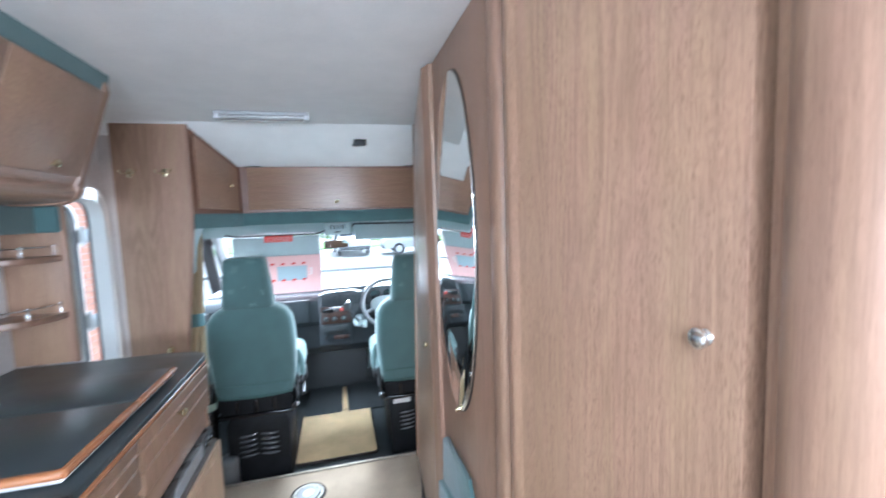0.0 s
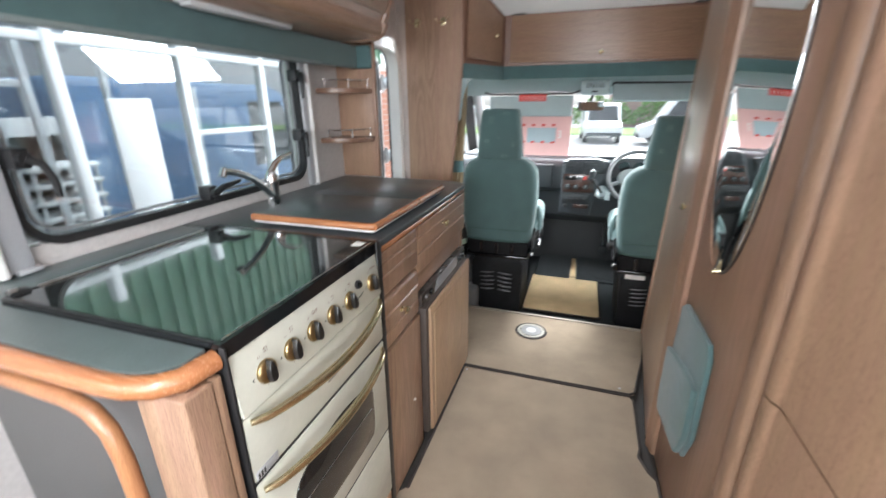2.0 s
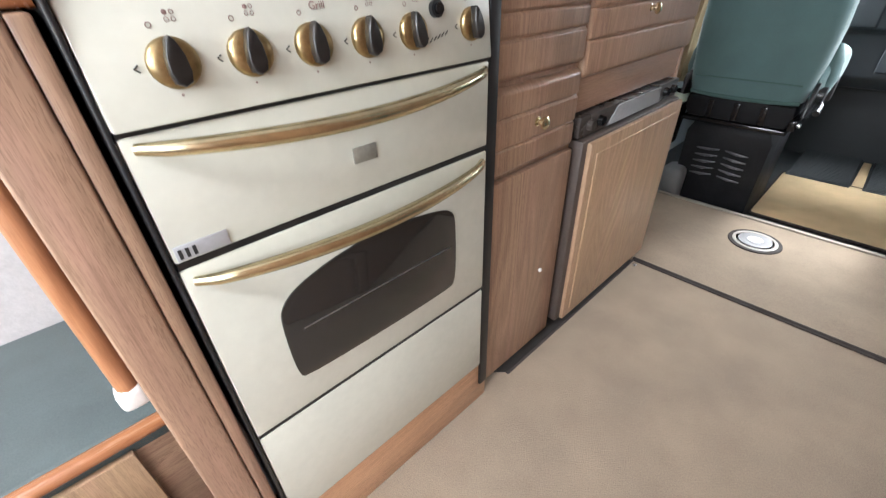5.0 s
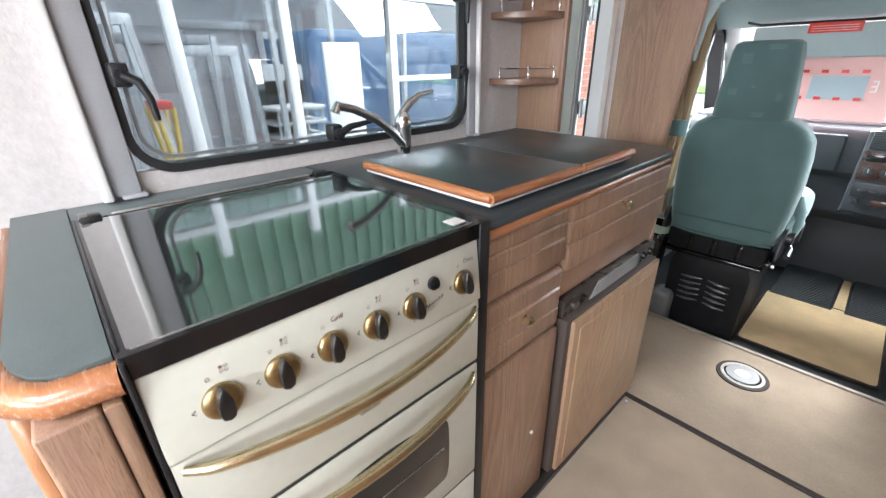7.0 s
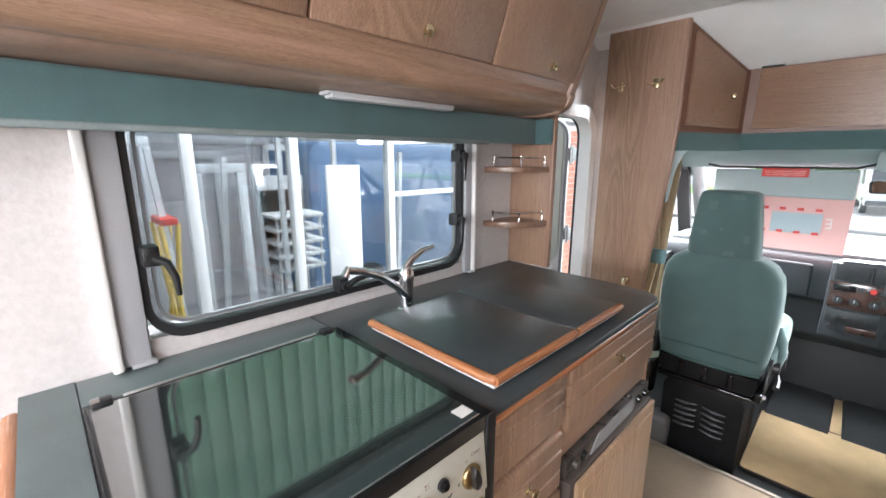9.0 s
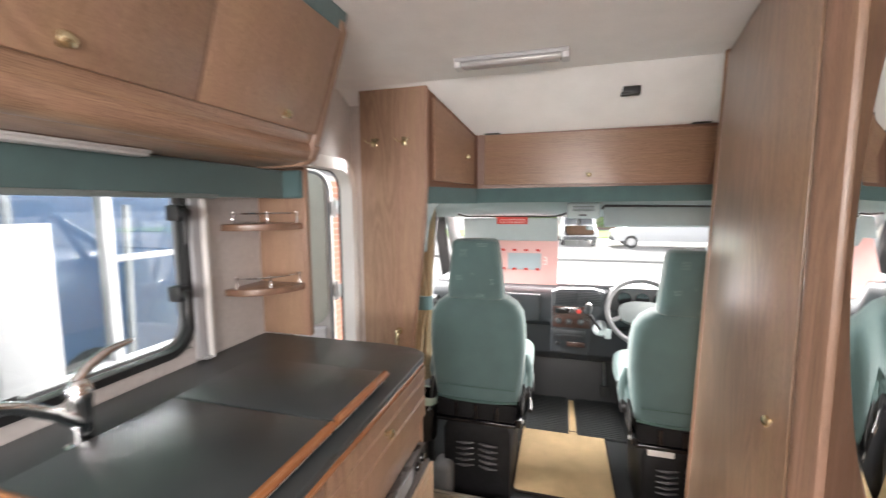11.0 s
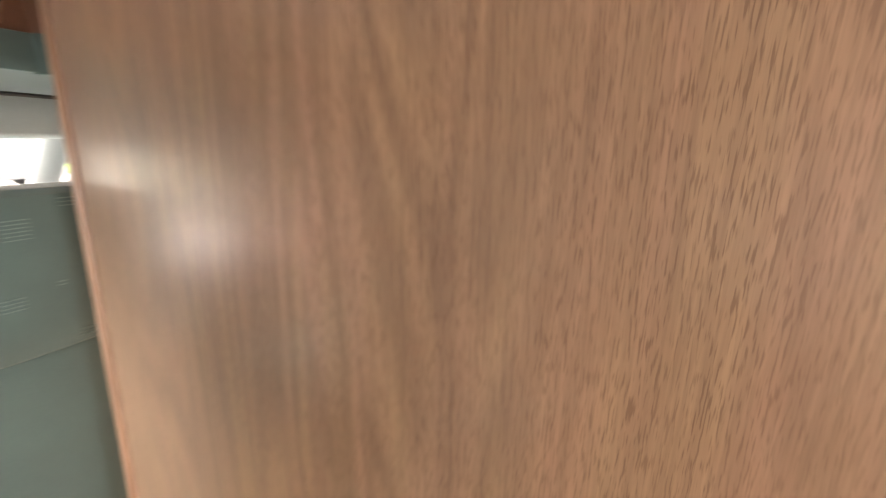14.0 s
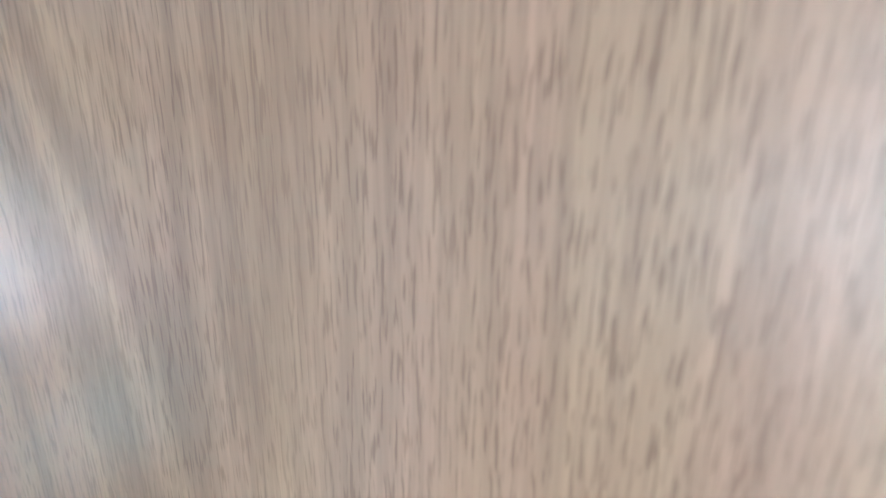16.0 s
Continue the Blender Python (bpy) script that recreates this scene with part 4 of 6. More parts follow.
part("stile", prism(bmesh.new(), [(0.375, 0.818), (0.362, 0.818), (0.352, 0.824), (0.347, 0.837), (0.347, 0.870), (0.352, 0.885), (0.3625, 0.892), (0.375, 0.892)], "z", 0.0, 1.985), M_POST, mp, "rounded oak stile")
oval = [(1.203 + 0.200 * math.cos(a), 1.375 + 0.512 * math.sin(a)) for a in (2 * math.pi * i / 64 for i in range(64))]
mir = thing("oval_mirror", (0.36, 1.203, 0.863), "tall oval mirror with thin dark edge on the oak panel", "mirror")
part("backing", prism(bmesh.new(), oval, "x", 0.361, 0.3585), M_BLACK, mir)
part("silvered_glass", prism(bmesh.new(), [(1.203 + (u - 1.203) * 0.985, 1.375 + (v - 1.375) * 0.993) for u, v in oval], "x", 0.3584, 0.354, 0.0015), M_MIRROR, mir)
part("fixing", lathe(bmesh.new(), [(0.001, 0), (0.007, 0), (0.007, -0.01), (0.001, -0.012)], (0.356, 1.20, 0.866), "x", 12), M_BRASS, mir)
pk = thing("wall_pocket", (0.355, 1.3, 0.45), "teal padded fabric pocket with cut corners fixed below the mirror", "wall pocket")
pk_poly = [(1.12, 0.30), (1.40, 0.245), (1.415, 0.30), (1.415, 0.52), (1.40, 0.665), (1.36, 0.69), (1.105, 0.695), (1.08, 0.66), (1.075, 0.40)]
part("back", prism(bmesh.new(), pk_poly, "x", 0.361, 0.345, 0.006), M_TEAL, pk)
part("pouch", prism(bmesh.new(), [(1.125, 0.305), (1.39, 0.255), (1.405, 0.30), (1.41, 0.50), (1.18, 0.555), (1.085, 0.56), (1.08, 0.40)], "x", 0.346, 0.325, 0.008), M_TEAL, pk, "gathered pouch front")
wdoor = thing("washroom_door", (0.37, 0.55, 0), "oak veneer washroom door with round chrome knob", "door")
bm = prism(bmesh.new(), [(0.40, 0.29), (0.372, 0.29), (0.3635, 0.2935), (0.362, 0.30), (0.362, 0.747), (0.358, 0.757), (0.352, 0.765), (0.350, 0.782), (0.354, 0.80), (0.364, 0.811), (0.40, 0.811)], "z", 0.785, 1.97)
part("leaf", bm, M_WASH, wdoor)
bm = prism(bmesh.new(), [(0.40, 0.29), (0.372, 0.29), (0.3635, 0.2935), (0.362, 0.30), (0.362, 0.747), (0.358, 0.757), (0.352, 0.765), (0.350, 0.782), (0.354, 0.80), (0.364, 0.811), (0.40, 0.811)], "z", 0.012, 0.780)
part("lower_leaf", bm, M_WASH, wdoor)
part("knob", lathe(bmesh.new(), [(0.001, 0), (0.0085, 0), (0.0085, -0.0015), (0.006, -0.003), (0.0065, -0.005), (0.0095, -0.007), (0.0112, -0.0095), (0.0105, -0.0125), (0.0075, -0.0148), (0.001, -0.016)], (0.362, 0.332, 1.344), "x", 32), mat("satin_chrome", (0.80, 0.79, 0.78), 0.22, 1.0, 0.04), wdoor, "round polished knob")
bm = box(0.375, 0.40, 0.0, 0.283, 0.0, 1.985)
bx(bm, 0.40, WR, 0.0, 0.025, 0.0, 1.985)
structure("wall_washroom", bm, M_WOOD, "oak-faced partition")
bm = prism(bmesh.new(), [(0.374, 0.262), (0.360, 0.262), (0.350, 0.254), (0.346, 0.24), (0.348, 0.20), (0.356, 0.19), (0.374, 0.188)], "z", 0.0, 1.985)
structure("trim_washroom", bm, M_POST, "rounded oak door post")
structure("wall_washroom_core", box(0.401, 0.43, 0.026, 1.51, 0.0, 1.985), M_WOOD)


# ---- by the entrance: wardrobe, lockers, curtain ----
tall = thing("tall_cupboard", (-0.88, 2.53, 0), "tall oak cupboard end between the entrance door and the cab", "cupboard")
edge = [(-0.716, 1.985), (-0.718, 1.52), (-0.73, 1.36), (-0.748, 1.18), (-0.770, 1.0), (-0.789, 0.82), (-0.806, 0.64), (-0.824, 0.44), (-0.84, 0.22), (-0.85, 0.0)]
part("end_panel", prism(bmesh.new(), [(-1.06, 0.0), (-1.06, 1.985)] + [(x - 0.008, z) for x, z in edge], "y", 2.46, 2.482), M_WOOD, tall)
part("corner_trim", tube(bmesh.new(), [(x - 0.006, 2.471, z) for x, z in edge], 0.0125, 12), M_POST, tall, "rounded oak corner trim")
part("filler", box(WL + 0.001, -1.058, 2.548, 2.565, 0.0, 1.985), M_WALL, tall)
for x in (-0.985, -0.828):
    hk = thing("coat_hook", (x, 2.455, 1.735), "brass double coat hook on the cupboard end", "coat hook", "coat hooks")
    part("plate", box(x - 0.012, x + 0.012, 2.4545, 2.459, 1.71, 1.752, 0.002), M_BRASS, hk)
    for s in (-1, 1):
        part("prong", tube(bmesh.new(), [(x + s * 0.004, 2.452, 1.732), (x + s * 0.018, 2.44, 1.726), (x + s * 0.03, 2.432, 1.732), (x + s * 0.036, 2.43, 1.745)], [0.003, 0.003, 0.003, 0.0045], 8), M_BRASS, hk)
gh = thing("grab_handle", (-0.88, 2.455, 0.72), "polished brass grab handle on the cupboard end", "handle")
for z in (0.66, 0.80):
    part("mount", lathe(bmesh.new(), [(0.001, 0.0), (0.018, 0.0), (0.017, -0.006), (0.011, -0.014), (0.013, -0.027), (0.001, -0.031)], (-0.87, 2.459, z), "y", 16), M_BRASS, gh)
part("bar", tube(bmesh.new(), [(-0.87, 2.437, 0.66), (-0.87, 2.428, 0.68), (-0.87, 2.425, 0.73), (-0.87, 2.428, 0.78), (-0.87, 2.437, 0.80)], [0.008, 0.0095, 0.011, 0.0095, 0.008], 12), M_BRASS, gh)

LK = 2.80
centre = thing("cab_locker", (0.03, 2.9, 1.5), "wide oak locker with a single flap above the cab", "locker")
part("body", prism(bmesh.new(), [(-0.59, 1.515), (0.65, 1.515), (0.65, 1.808), (-0.59, 1.808)], "y", LK + 0.012, 3.1), M_BROWN, centre, "brown edge trim")
d = part("flap", prism(bmesh.new(), [(-0.505, 1.535), (0.555, 1.525), (0.605, 1.783), (-0.50, 1.795)], "y", LK + 0.014, LK - 0.004, 0.004), M_WOODX, centre)
knob(d, (0.027, LK - 0.004, 1.574), "y", -1)
for x in (-0.46, 0.52):
    part("hinge", box(x - 0.04, x + 0.04, LK - 0.01, LK + 0.01, 1.797, 1.803, 0.002), M_BLACK, centre)
for s, cx in ((-1, -0.545), (1, 0.605)):
    ox = -0.708 if s < 0 else 0.765
    side = thing("cab_locker", (ox, 2.65, 1.5), "oak corner locker angled between the wall and the cab locker", "locker", "corner lockers above the cab")
    a, b = Vector((ox, 2.475)), Vector((cx, LK + 0.004))
    n2 = Vector((-(b - a).y, (b - a).x)).normalized() * (1 if s > 0 else -1)

    def face(u, z, d, a=a, b=b, n2=n2):
        p = a + (b - a) * u + n2 * d
        return (p.x, p.y, z)

    tops = lambda u: 1.965 - 0.17 * u
    for nm, u0, u1, zb, dp0, dp1, m, inset in (("surround", 0.0, 1.04, 1.515, -0.05, 0.0, M_BROWN, 0.0), ("door", 0.05, 0.90, 1.545, 0.001, 0.016, M_WOODX, 0.028)):
        bm = bmesh.new()
        loft(bm, [[face(u0, zb, dd), face(u1, zb - (0.01 if inset else 0), dd), face(u1, tops(u1) - inset, dd), face(u0, tops(u0) - inset, dd)] for dd in (dp0, dp1)])
        if inset:
            bmesh.ops.bevel(bm, geom=bm.edges[:], offset=0.004, segments=2, affect="EDGES", profile=0.5)
        pt = part(nm, bm, m, side)
    q = face(0.76, 1.675, 0.014)
    knob(pt, q, "y", -1)
    bm = loft(bmesh.new(), [[face(u, 1.435, dd), face(u, 1.515, dd), face(u, 1.515, dd - 0.02), face(u, 1.435, dd - 0.02)] for u, dd in ((-0.02, 0.006), (1.03, 0.006))])
    structure("trim_valance", bm, M_TEAL, "teal fabric valance strip under the corner locker")
structure("trim_valance", box(-0.552, 0.612, LK - 0.002, LK + 0.02, 1.438, 1.515, 0.004), M_TEAL, "teal fabric valance strip under the cab locker")
bm = prism(bmesh.new(), [(2.47, 1.20), (2.50, 1.20), (2.56, 1.34), (2.66, 1.42), (2.80, 1.45), (2.80, 1.52), (2.47, 1.52)], "x", -0.76, -0.735)
structure("trim_valance_side", bm, M_TEAL, "teal fabric side valance curving down to the curtain")

curt = thing("cab_curtain", (-0.78, 2.6, 0.45), "gold-brown curtain gathered by a teal tieback beside the cupboard", "curtain")
rings = []
for i in range(25):
    z = 1.42 - 0.95 * i / 24
    w = 0.066 - 0.028 * math.exp(-((z - 0.90) / 0.14) ** 2)
    cx = -0.745 - (1.42 - z) * 0.04 - w * 0.9
    ring = []
    for j in range(72):
        a = 2 * math.pi * j / 72
        k = 1 + 0.22 * math.sin(a * 9 + z * 1.5) + 0.08 * math.sin(a * 5 + z * 4.0) + 0.05 * math.sin(a * 14)
        ring.append((cx + w * k * math.cos(a) * 0.8, 2.675 + w * k * math.sin(a) * 0.5, z))
    rings.append(ring)
part("drape", loft(bmesh.new(), rings), M_CURTAIN, curt)
part("tieback", loft(bmesh.new(), [[(-0.806 + 0.044 * math.cos(a), 2.675 + 0.036 * math.sin(a), z) for a in (2 * math.pi * j / 24 for j in range(24))] for z in (0.865, 0.875, 0.93, 0.94)]), M_TEAL, curt, "teal fabric tieback")
bn = thing("waste_bin", (-0.79, 2.53, 0.2), "small black waste bin with mint-green liner on a bracket", "waste bin")
bm = lathe(bmesh.new(), [(0.001, 0.0), (0.062, 0.0), (0.066, 0.01), (0.078, 0.225), (0.078, 0.23), (0.072, 0.23), (0.06, 0.02), (0.001, 0.015)], (-0.765, 2.525, 0.225), "z", 28)
part("body", bm, M_BLACKG, bn)
bm = bmesh.new()
rr = []
for h, r in ((0.10, 0.068), (0.225, 0.076), (0.242, 0.081), (0.225, 0.0835), (0.20, 0.083)):
    rr.append([(-0.765 + r * (1 + 0.03 * math.sin(5 * a)) * math.cos(a), 2.525 + r * (1 + 0.03 * math.sin(7 * a)) * math.sin(a), 0.225 + h + 0.008 * math.sin(3 * a)) for a in (2 * math.pi * j / 28 for j in range(28))])
part("liner", loft(bm, rr, caps=False), M_LINER, bn, "mint-green plastic liner")
part("bracket", box(-0.80, -0.73, 2.47, 2.59, -0.06, 0.225, 0.01), M_BLACK, bn)
solid("belt_anchor", box(-0.70, -0.60, 2.44, 2.56, -0.06, 0.13, 0.03, 3), mat("grey_moulding", (0.16, 0.165, 0.17), 0.5), "grey moulded seat-belt anchor cover on the cab floor", "seat-belt anchor")


# ---- cab shell ----
structure("floor_cab", box(-0.95, 0.95, 2.43, 3.98, -0.11, -0.068), M_RUBBER, "black cab floor")
structure("step_riser", box(-0.95, 0.95, 2.425, 2.432, -0.11, -0.012), M_BLACK)
structure("bulkhead", prism(bmesh.new(), [(3.72, -0.07), (3.98, 0.30), (3.98, 0.9), (4.02, 0.9), (4.02, -0.11)], "x", -0.95, 0.95), M_DASHD)
bm = bmesh.new()
prism(bm, [(2.80, 1.45), (2.98, 1.452), (3.09, 1.438), (3.17, 1.405), (3.225, 1.362), (3.25, 1.350), (3.275, 1.358), (3.31, 1.405), (3.20, 1.46), (3.02, 1.49), (2.80, 1.50)], "x", -0.97, 0.97)
structure("ceiling_cab", bm, M_HEAD, "grey cab headlining")
M_PILLAR = mat("grey_pillar_trim", (0.19, 0.22, 0.225), 0.6, spread=0.05)
for s in (-1, 1):
    X = s * 0.93
    bm = bmesh.new()
    # door below the glass, and pillars round the glass
    bx(bm, X, X + s * 0.05, 2.605, 3.98, -0.11, 0.79)
    prism(bm, [(2.605, 1.375), (3.35, 1.36), (3.35, 1.49), (2.605, 1.49)], "x", X, X + s * 0.05)
    structure("wall_cab_left" if s < 0 else "wall_cab_right", bm, M_PILLAR, "grey cab door and roof lining")
    dw = structure("window_2" if s < 0 else "window_3", frame_ring(bmesh.new(), [(2.605, 0.785), (3.70, 0.785), (3.40, 1.36), (3.33, 1.385), (2.605, 1.385)], [(2.64, 0.82), (3.64, 0.82), (3.375, 1.33), (3.32, 1.35), (2.64, 1.35)], "x", X - s * 0.035, X + s * 0.04), M_RUB, "cab door window in black rubber")
    p = part("pane", prism(bmesh.new(), [(2.61, 0.80), (3.67, 0.80), (3.38, 1.35), (3.33, 1.37), (2.61, 1.37)], "x", X + s * 0.02, X + s * 0.024), M_GLASS, dw)
    p.visible_shadow = False
    part("quarter_bar", tube(bmesh.new(), [(X, 3.10, 0.80), (X, 3.30, 1.37)], 0.02, 8), M_BLACK, dw)
    pil = bmesh.new()
    tube(pil, [(s * 0.90, 3.98, 0.86), (s * 0.88, 3.70, 1.10), (s * 0.855, 3.40, 1.35), (s * 0.85, 3.26, 1.44)], [0.05, 0.045, 0.04, 0.04], 12)
    structure("trim_pillar", pil, M_PILLAR, "grey windscreen pillar")
bm = bmesh.new()
loft(bm, [[(-0.90, 3.97, 0.88), (0.90, 3.97, 0.88), (0.85, 3.32, 1.41), (-0.85, 3.32, 1.41)], [(-0.90, 3.975, 0.884), (0.90, 3.975, 0.884), (0.85, 3.325, 1.414), (-0.85, 3.325, 1.414)]])
ws = structure("window_4", bm, M_GLASS, "windscreen")
ws.visible_shadow = False

# mats
ym = solid("cab_carpet_mat", prism(bmesh.new(), rrect(-0.312, 0.195, 2.615, 3.27, 0.03), "z", -0.067, -0.052, 0.004), M_MAT, "sand-coloured pile mat with dark binding between the seats", "mat")
part("binding", tube(bmesh.new(), [(u, v, -0.058) for u, v in rrect(-0.316, 0.199, 2.611, 3.27, 0.03)] + [(0.169, 2.611, -0.058)], 0.008, 8), M_BIND, ym)
part("tongue", prism(bmesh.new(), [(-0.018, 3.26), (0.03, 3.26), (0.018, 3.9), (-0.012, 3.9)], "z", -0.067, -0.056), M_MAT, ym)
for x0, x1, label in ((-0.30, -0.022, "black ribbed rubber mat in the passenger footwell"), (0.03, 0.33, "black ribbed rubber mat in the driver's footwell")):
    rm = thing("rubber_mat", ((x0 + x1) / 2, 3.5, -0.067), label, "mat", "ribbed rubber cab mats")
    part("base", box(x0, x1, 3.235, 3.86, -0.067, -0.048, 0.004), M_RUBBER, rm)
    for k in range(26):
        y = 3.25 + k * 0.023
        part("rib", box(x0 + 0.008, x1 - 0.008, y, y + 0.010, -0.049, -0.042, 0.002, 1), M_RUBBER, rm)


# ---- seats ----
# black louvres coloured lighter than the box, for the highlights they catch
M_LOUVRE = mat("highlit_black_metal", (0.06, 0.06, 0.062), 0.32, spread=0.3)
M_MOTIF = mat("pale_woven_thread", (0.15, 0.225, 0.225), 0.9)


def seat_at_origin():
    """A cab seat facing +y; its origin is on the floor under the middle of the backrest."""
    st = thing("captains_chair", (0, 0, 0), "sage-green velour captain's chair on a black metal box", "chair", "cab chairs")

    def slab(name, levels, label="", n=40):
        rings = []
        for z, hw, y0, y1, p in levels:
            ring = []
            for j in range(n):
                a = 2 * math.pi * j / n
                c, s = math.cos(a), math.sin(a)
                ring.append((hw * abs(c) ** (2 / p) * (1 if c > 0 else -1), (y0 + y1) / 2 + (y1 - y0) / 2 * abs(s) ** (2 / p) * (1 if s > 0 else -1), z))
            rings.append(ring)
        return part(name, loft(bmesh.new(), rings), M_SEAT, st, label)

    back = slab("backrest", [(0.465, 0.19, 0.02, 0.14, 5), (0.475, 0.208, 0.0, 0.16, 5), (0.53, 0.218, -0.008, 0.17, 5), (0.62, 0.228, -0.014, 0.17, 5), (0.74, 0.234, -0.022, 0.165, 5), (0.84, 0.231, -0.03, 0.155, 5), (0.91, 0.222, -0.035, 0.145, 5), (0.955, 0.196, -0.035, 0.135, 4.5), (0.985, 0.155, -0.03, 0.125, 4), (0.998, 0.10, -0.015, 0.11, 3.5)])
    slab("headrest", [(0.985, 0.128, -0.035, 0.075, 5), (0.993, 0.134, -0.042, 0.08, 5), (1.06, 0.130, -0.05, 0.085, 5), (1.16, 0.119, -0.055, 0.08, 5), (1.235, 0.110, -0.056, 0.07, 5), (1.258, 0.104, -0.052, 0.062, 4.5), (1.268, 0.09, -0.04, 0.05, 4)])
    rings = []
    for y, w, z0, z1 in ((0.06, 0.225, 0.47, 0.60), (0.09, 0.245, 0.465, 0.63), (0.3, 0.25, 0.46, 0.64), (0.5, 0.25, 0.46, 0.65), (0.56, 0.235, 0.47, 0.63), (0.575, 0.2, 0.49, 0.6)):
        rings.append([(w * abs(math.cos(a)) ** 0.4 * (1 if math.cos(a) > 0 else -1), y, (z0 + z1) / 2 + (z1 - z0) / 2 * abs(math.sin(a)) ** 0.5 * (1 if math.sin(a) > 0 else -1)) for a in (2 * math.pi * j / 36 for j in range(36))])
    part("cushion", loft(bmesh.new(), rings), M_SEAT, st)
    for s in (-1, 1):
        part("bolster", tube(bmesh.new(), [(s * 0.228, 0.12, 0.50), (s * 0.236, 0.12, 0.56), (s * 0.236, 0.125, 0.62), (s * 0.226, 0.13, 0.68)], [0.03, 0.036, 0.03, 0.014], 12), M_SEAT, st, "side bolster")
    part("seam", tube(bmesh.new(), [(x, -0.0125 - 0.001, 0.545 + 0.0) for x in (-0.19, 0, 0.19)], 0.0028, 6), M_PIPE, back)
    base = part("base_box", prism(bmesh.new(), [(-0.165, -0.066), (0.165, -0.066), (0.17, 0.30), (0.15, 0.345), (-0.15, 0.345), (-0.17, 0.30)], "y", 0.02, 0.40, 0.01), M_BOX, st, "black metal seat box")
    part("swivel_plate", box(-0.20, 0.20, -0.012, 0.44, 0.352, 0.372, 0.006), M_BLACKG, st, "black metal swivel plate")
    part("spring_cover", prism(bmesh.new(), [(-0.185, 0.374), (0.185, 0.374), (0.205, 0.41), (0.20, 0.462), (-0.20, 0.462), (-0.205, 0.41)], "y", 0.0, 0.42, 0.012), M_BOX, st)
    for s in (-1, 1):
        part("slide_rail", box(s * 0.212 - 0.013, s * 0.212 + 0.013, -0.055, 0.45, 0.385, 0.425, 0.005), M_BLACKG, st, "black steel slide rail")
        part("rail_bolt", cyl(bmesh.new(), (s * 0.226, -0.02, 0.405), (s * 0.236, -0.02, 0.405), 0.009, None, 12), M_STEEL, st)
        part("side_bracket", prism(bmesh.new(), [(-0.01, 0.43), (0.10, 0.43), (0.15, 0.50), (0.13, 0.55), (0.05, 0.55), (-0.005, 0.48)], "x", s * 0.222, s * 0.234, 0.003), M_BLACK, st, "black recliner bracket")
    for x in (-0.10, 0.0, 0.10):
        part("cross_strap", box(x - 0.012, x + 0.012, -0.006, 0.006, 0.376, 0.45, 0.003), M_BLACKG, st)
    part("hem", tube(bmesh.new(), [(-0.20, 0.015, 0.474), (-0.1, -0.002, 0.470), (0, -0.005, 0.469), (0.1, -0.002, 0.470), (0.20, 0.015, 0.474)], 0.008, 8), M_PIPE, st, "dark hem of the seat cover")
    for k in range(5):
        z = 0.12 + k * 0.03
        for s in (-1, 1):
            bm = tube(bmesh.new(), [(s * 0.012, 0.017, z), (s * 0.06, 0.008, z - 0.004), (s * 0.105, 0.017, z - 0.008)], [0.003, 0.007, 0.003], 8)
            part("louvre", bm, M_LOUVRE, base)
    for cx, z, n, w in ((-0.047, 1.222, 6, 0.034), (-0.071, 1.097, 4, 0.03), (0.038, 1.250, 3, 0.05), (-0.005, 1.11, 2, 0.012), (0.085, 1.085, 5, 0.02), (0.03, 1.012, 3, 0.04)):
        for i in range(n):
            zz = z - i * 0.0062
            yb = -0.042 - 0.008 * min(1, (zz - 0.99) / 0.07) - 0.006 * max(0, min(1, (zz - 1.06) / 0.16))
            part("woven_dash", box(cx - w / 2, cx + w / 2, yb - 0.0016, yb + 0.01, zz, zz + 0.0016), M_MOTIF, back)
    part("recline_wheel", lathe(bmesh.new(), [(0.001, 0), (0.035, 0), (0.033, 0.025), (0.001, 0.028)], (0.232, 0.10, 0.50), "x", 20), M_BLACK, st)
    part("recline_wheel", lathe(bmesh.new(), [(0.001, 0), (0.035, 0), (0.033, -0.025), (0.001, -0.028)], (-0.232, 0.10, 0.50), "x", 20), M_BLACK, st)
    part("lever", tube(bmesh.new(), [(0.245, 0.10, 0.48), (0.262, 0.05, 0.47), (0.262, -0.01, 0.455)], [0.01, 0.009, 0.012], 8), M_BLACK, st, "black adjusting lever")
    part("lever", tube(bmesh.new(), [(-0.245, 0.12, 0.50), (-0.262, 0.14, 0.56), (-0.262, 0.15, 0.60)], [0.01, 0.009, 0.012], 8), M_BLACK, st, "black adjusting lever")
    part("buckle", box(0.245, 0.27, 0.16, 0.20, 0.47, 0.56, 0.006), M_BLACK, st)
    return st


seat = seat_at_origin()
driver = copy_thing(seat, Matrix.Translation((0.452, 2.545, 0)))
# the driver's seat is set 4 cm lower on a shorter box
for piece in driver.children:
    if piece.name.startswith("base_box"):
        piece.matrix_basis = Matrix.Translation((0, 0, -0.066)) @ Matrix.Diagonal((1, 1, 0.903, 1)) @ Matrix.Translation((0, 0, 0.066)) @ piece.matrix_basis
    else:
        piece.matrix_basis = Matrix.Translation((0, 0, -0.04)) @ piece.matrix_basis
seat.matrix_basis = Matrix.Translation((-0.485, 2.485, 0))
part("paper_tag", box(0.306, 0.417, 2.558, 2.5605, 0.272, 0.30), M_WHITE, driver, "white paper tag")


# ---- dashboard ----
dash = thing("dashboard", (0, 3.5, 0.5), "charcoal moulded dashboard with burr-walnut centre stack", "dashboard")
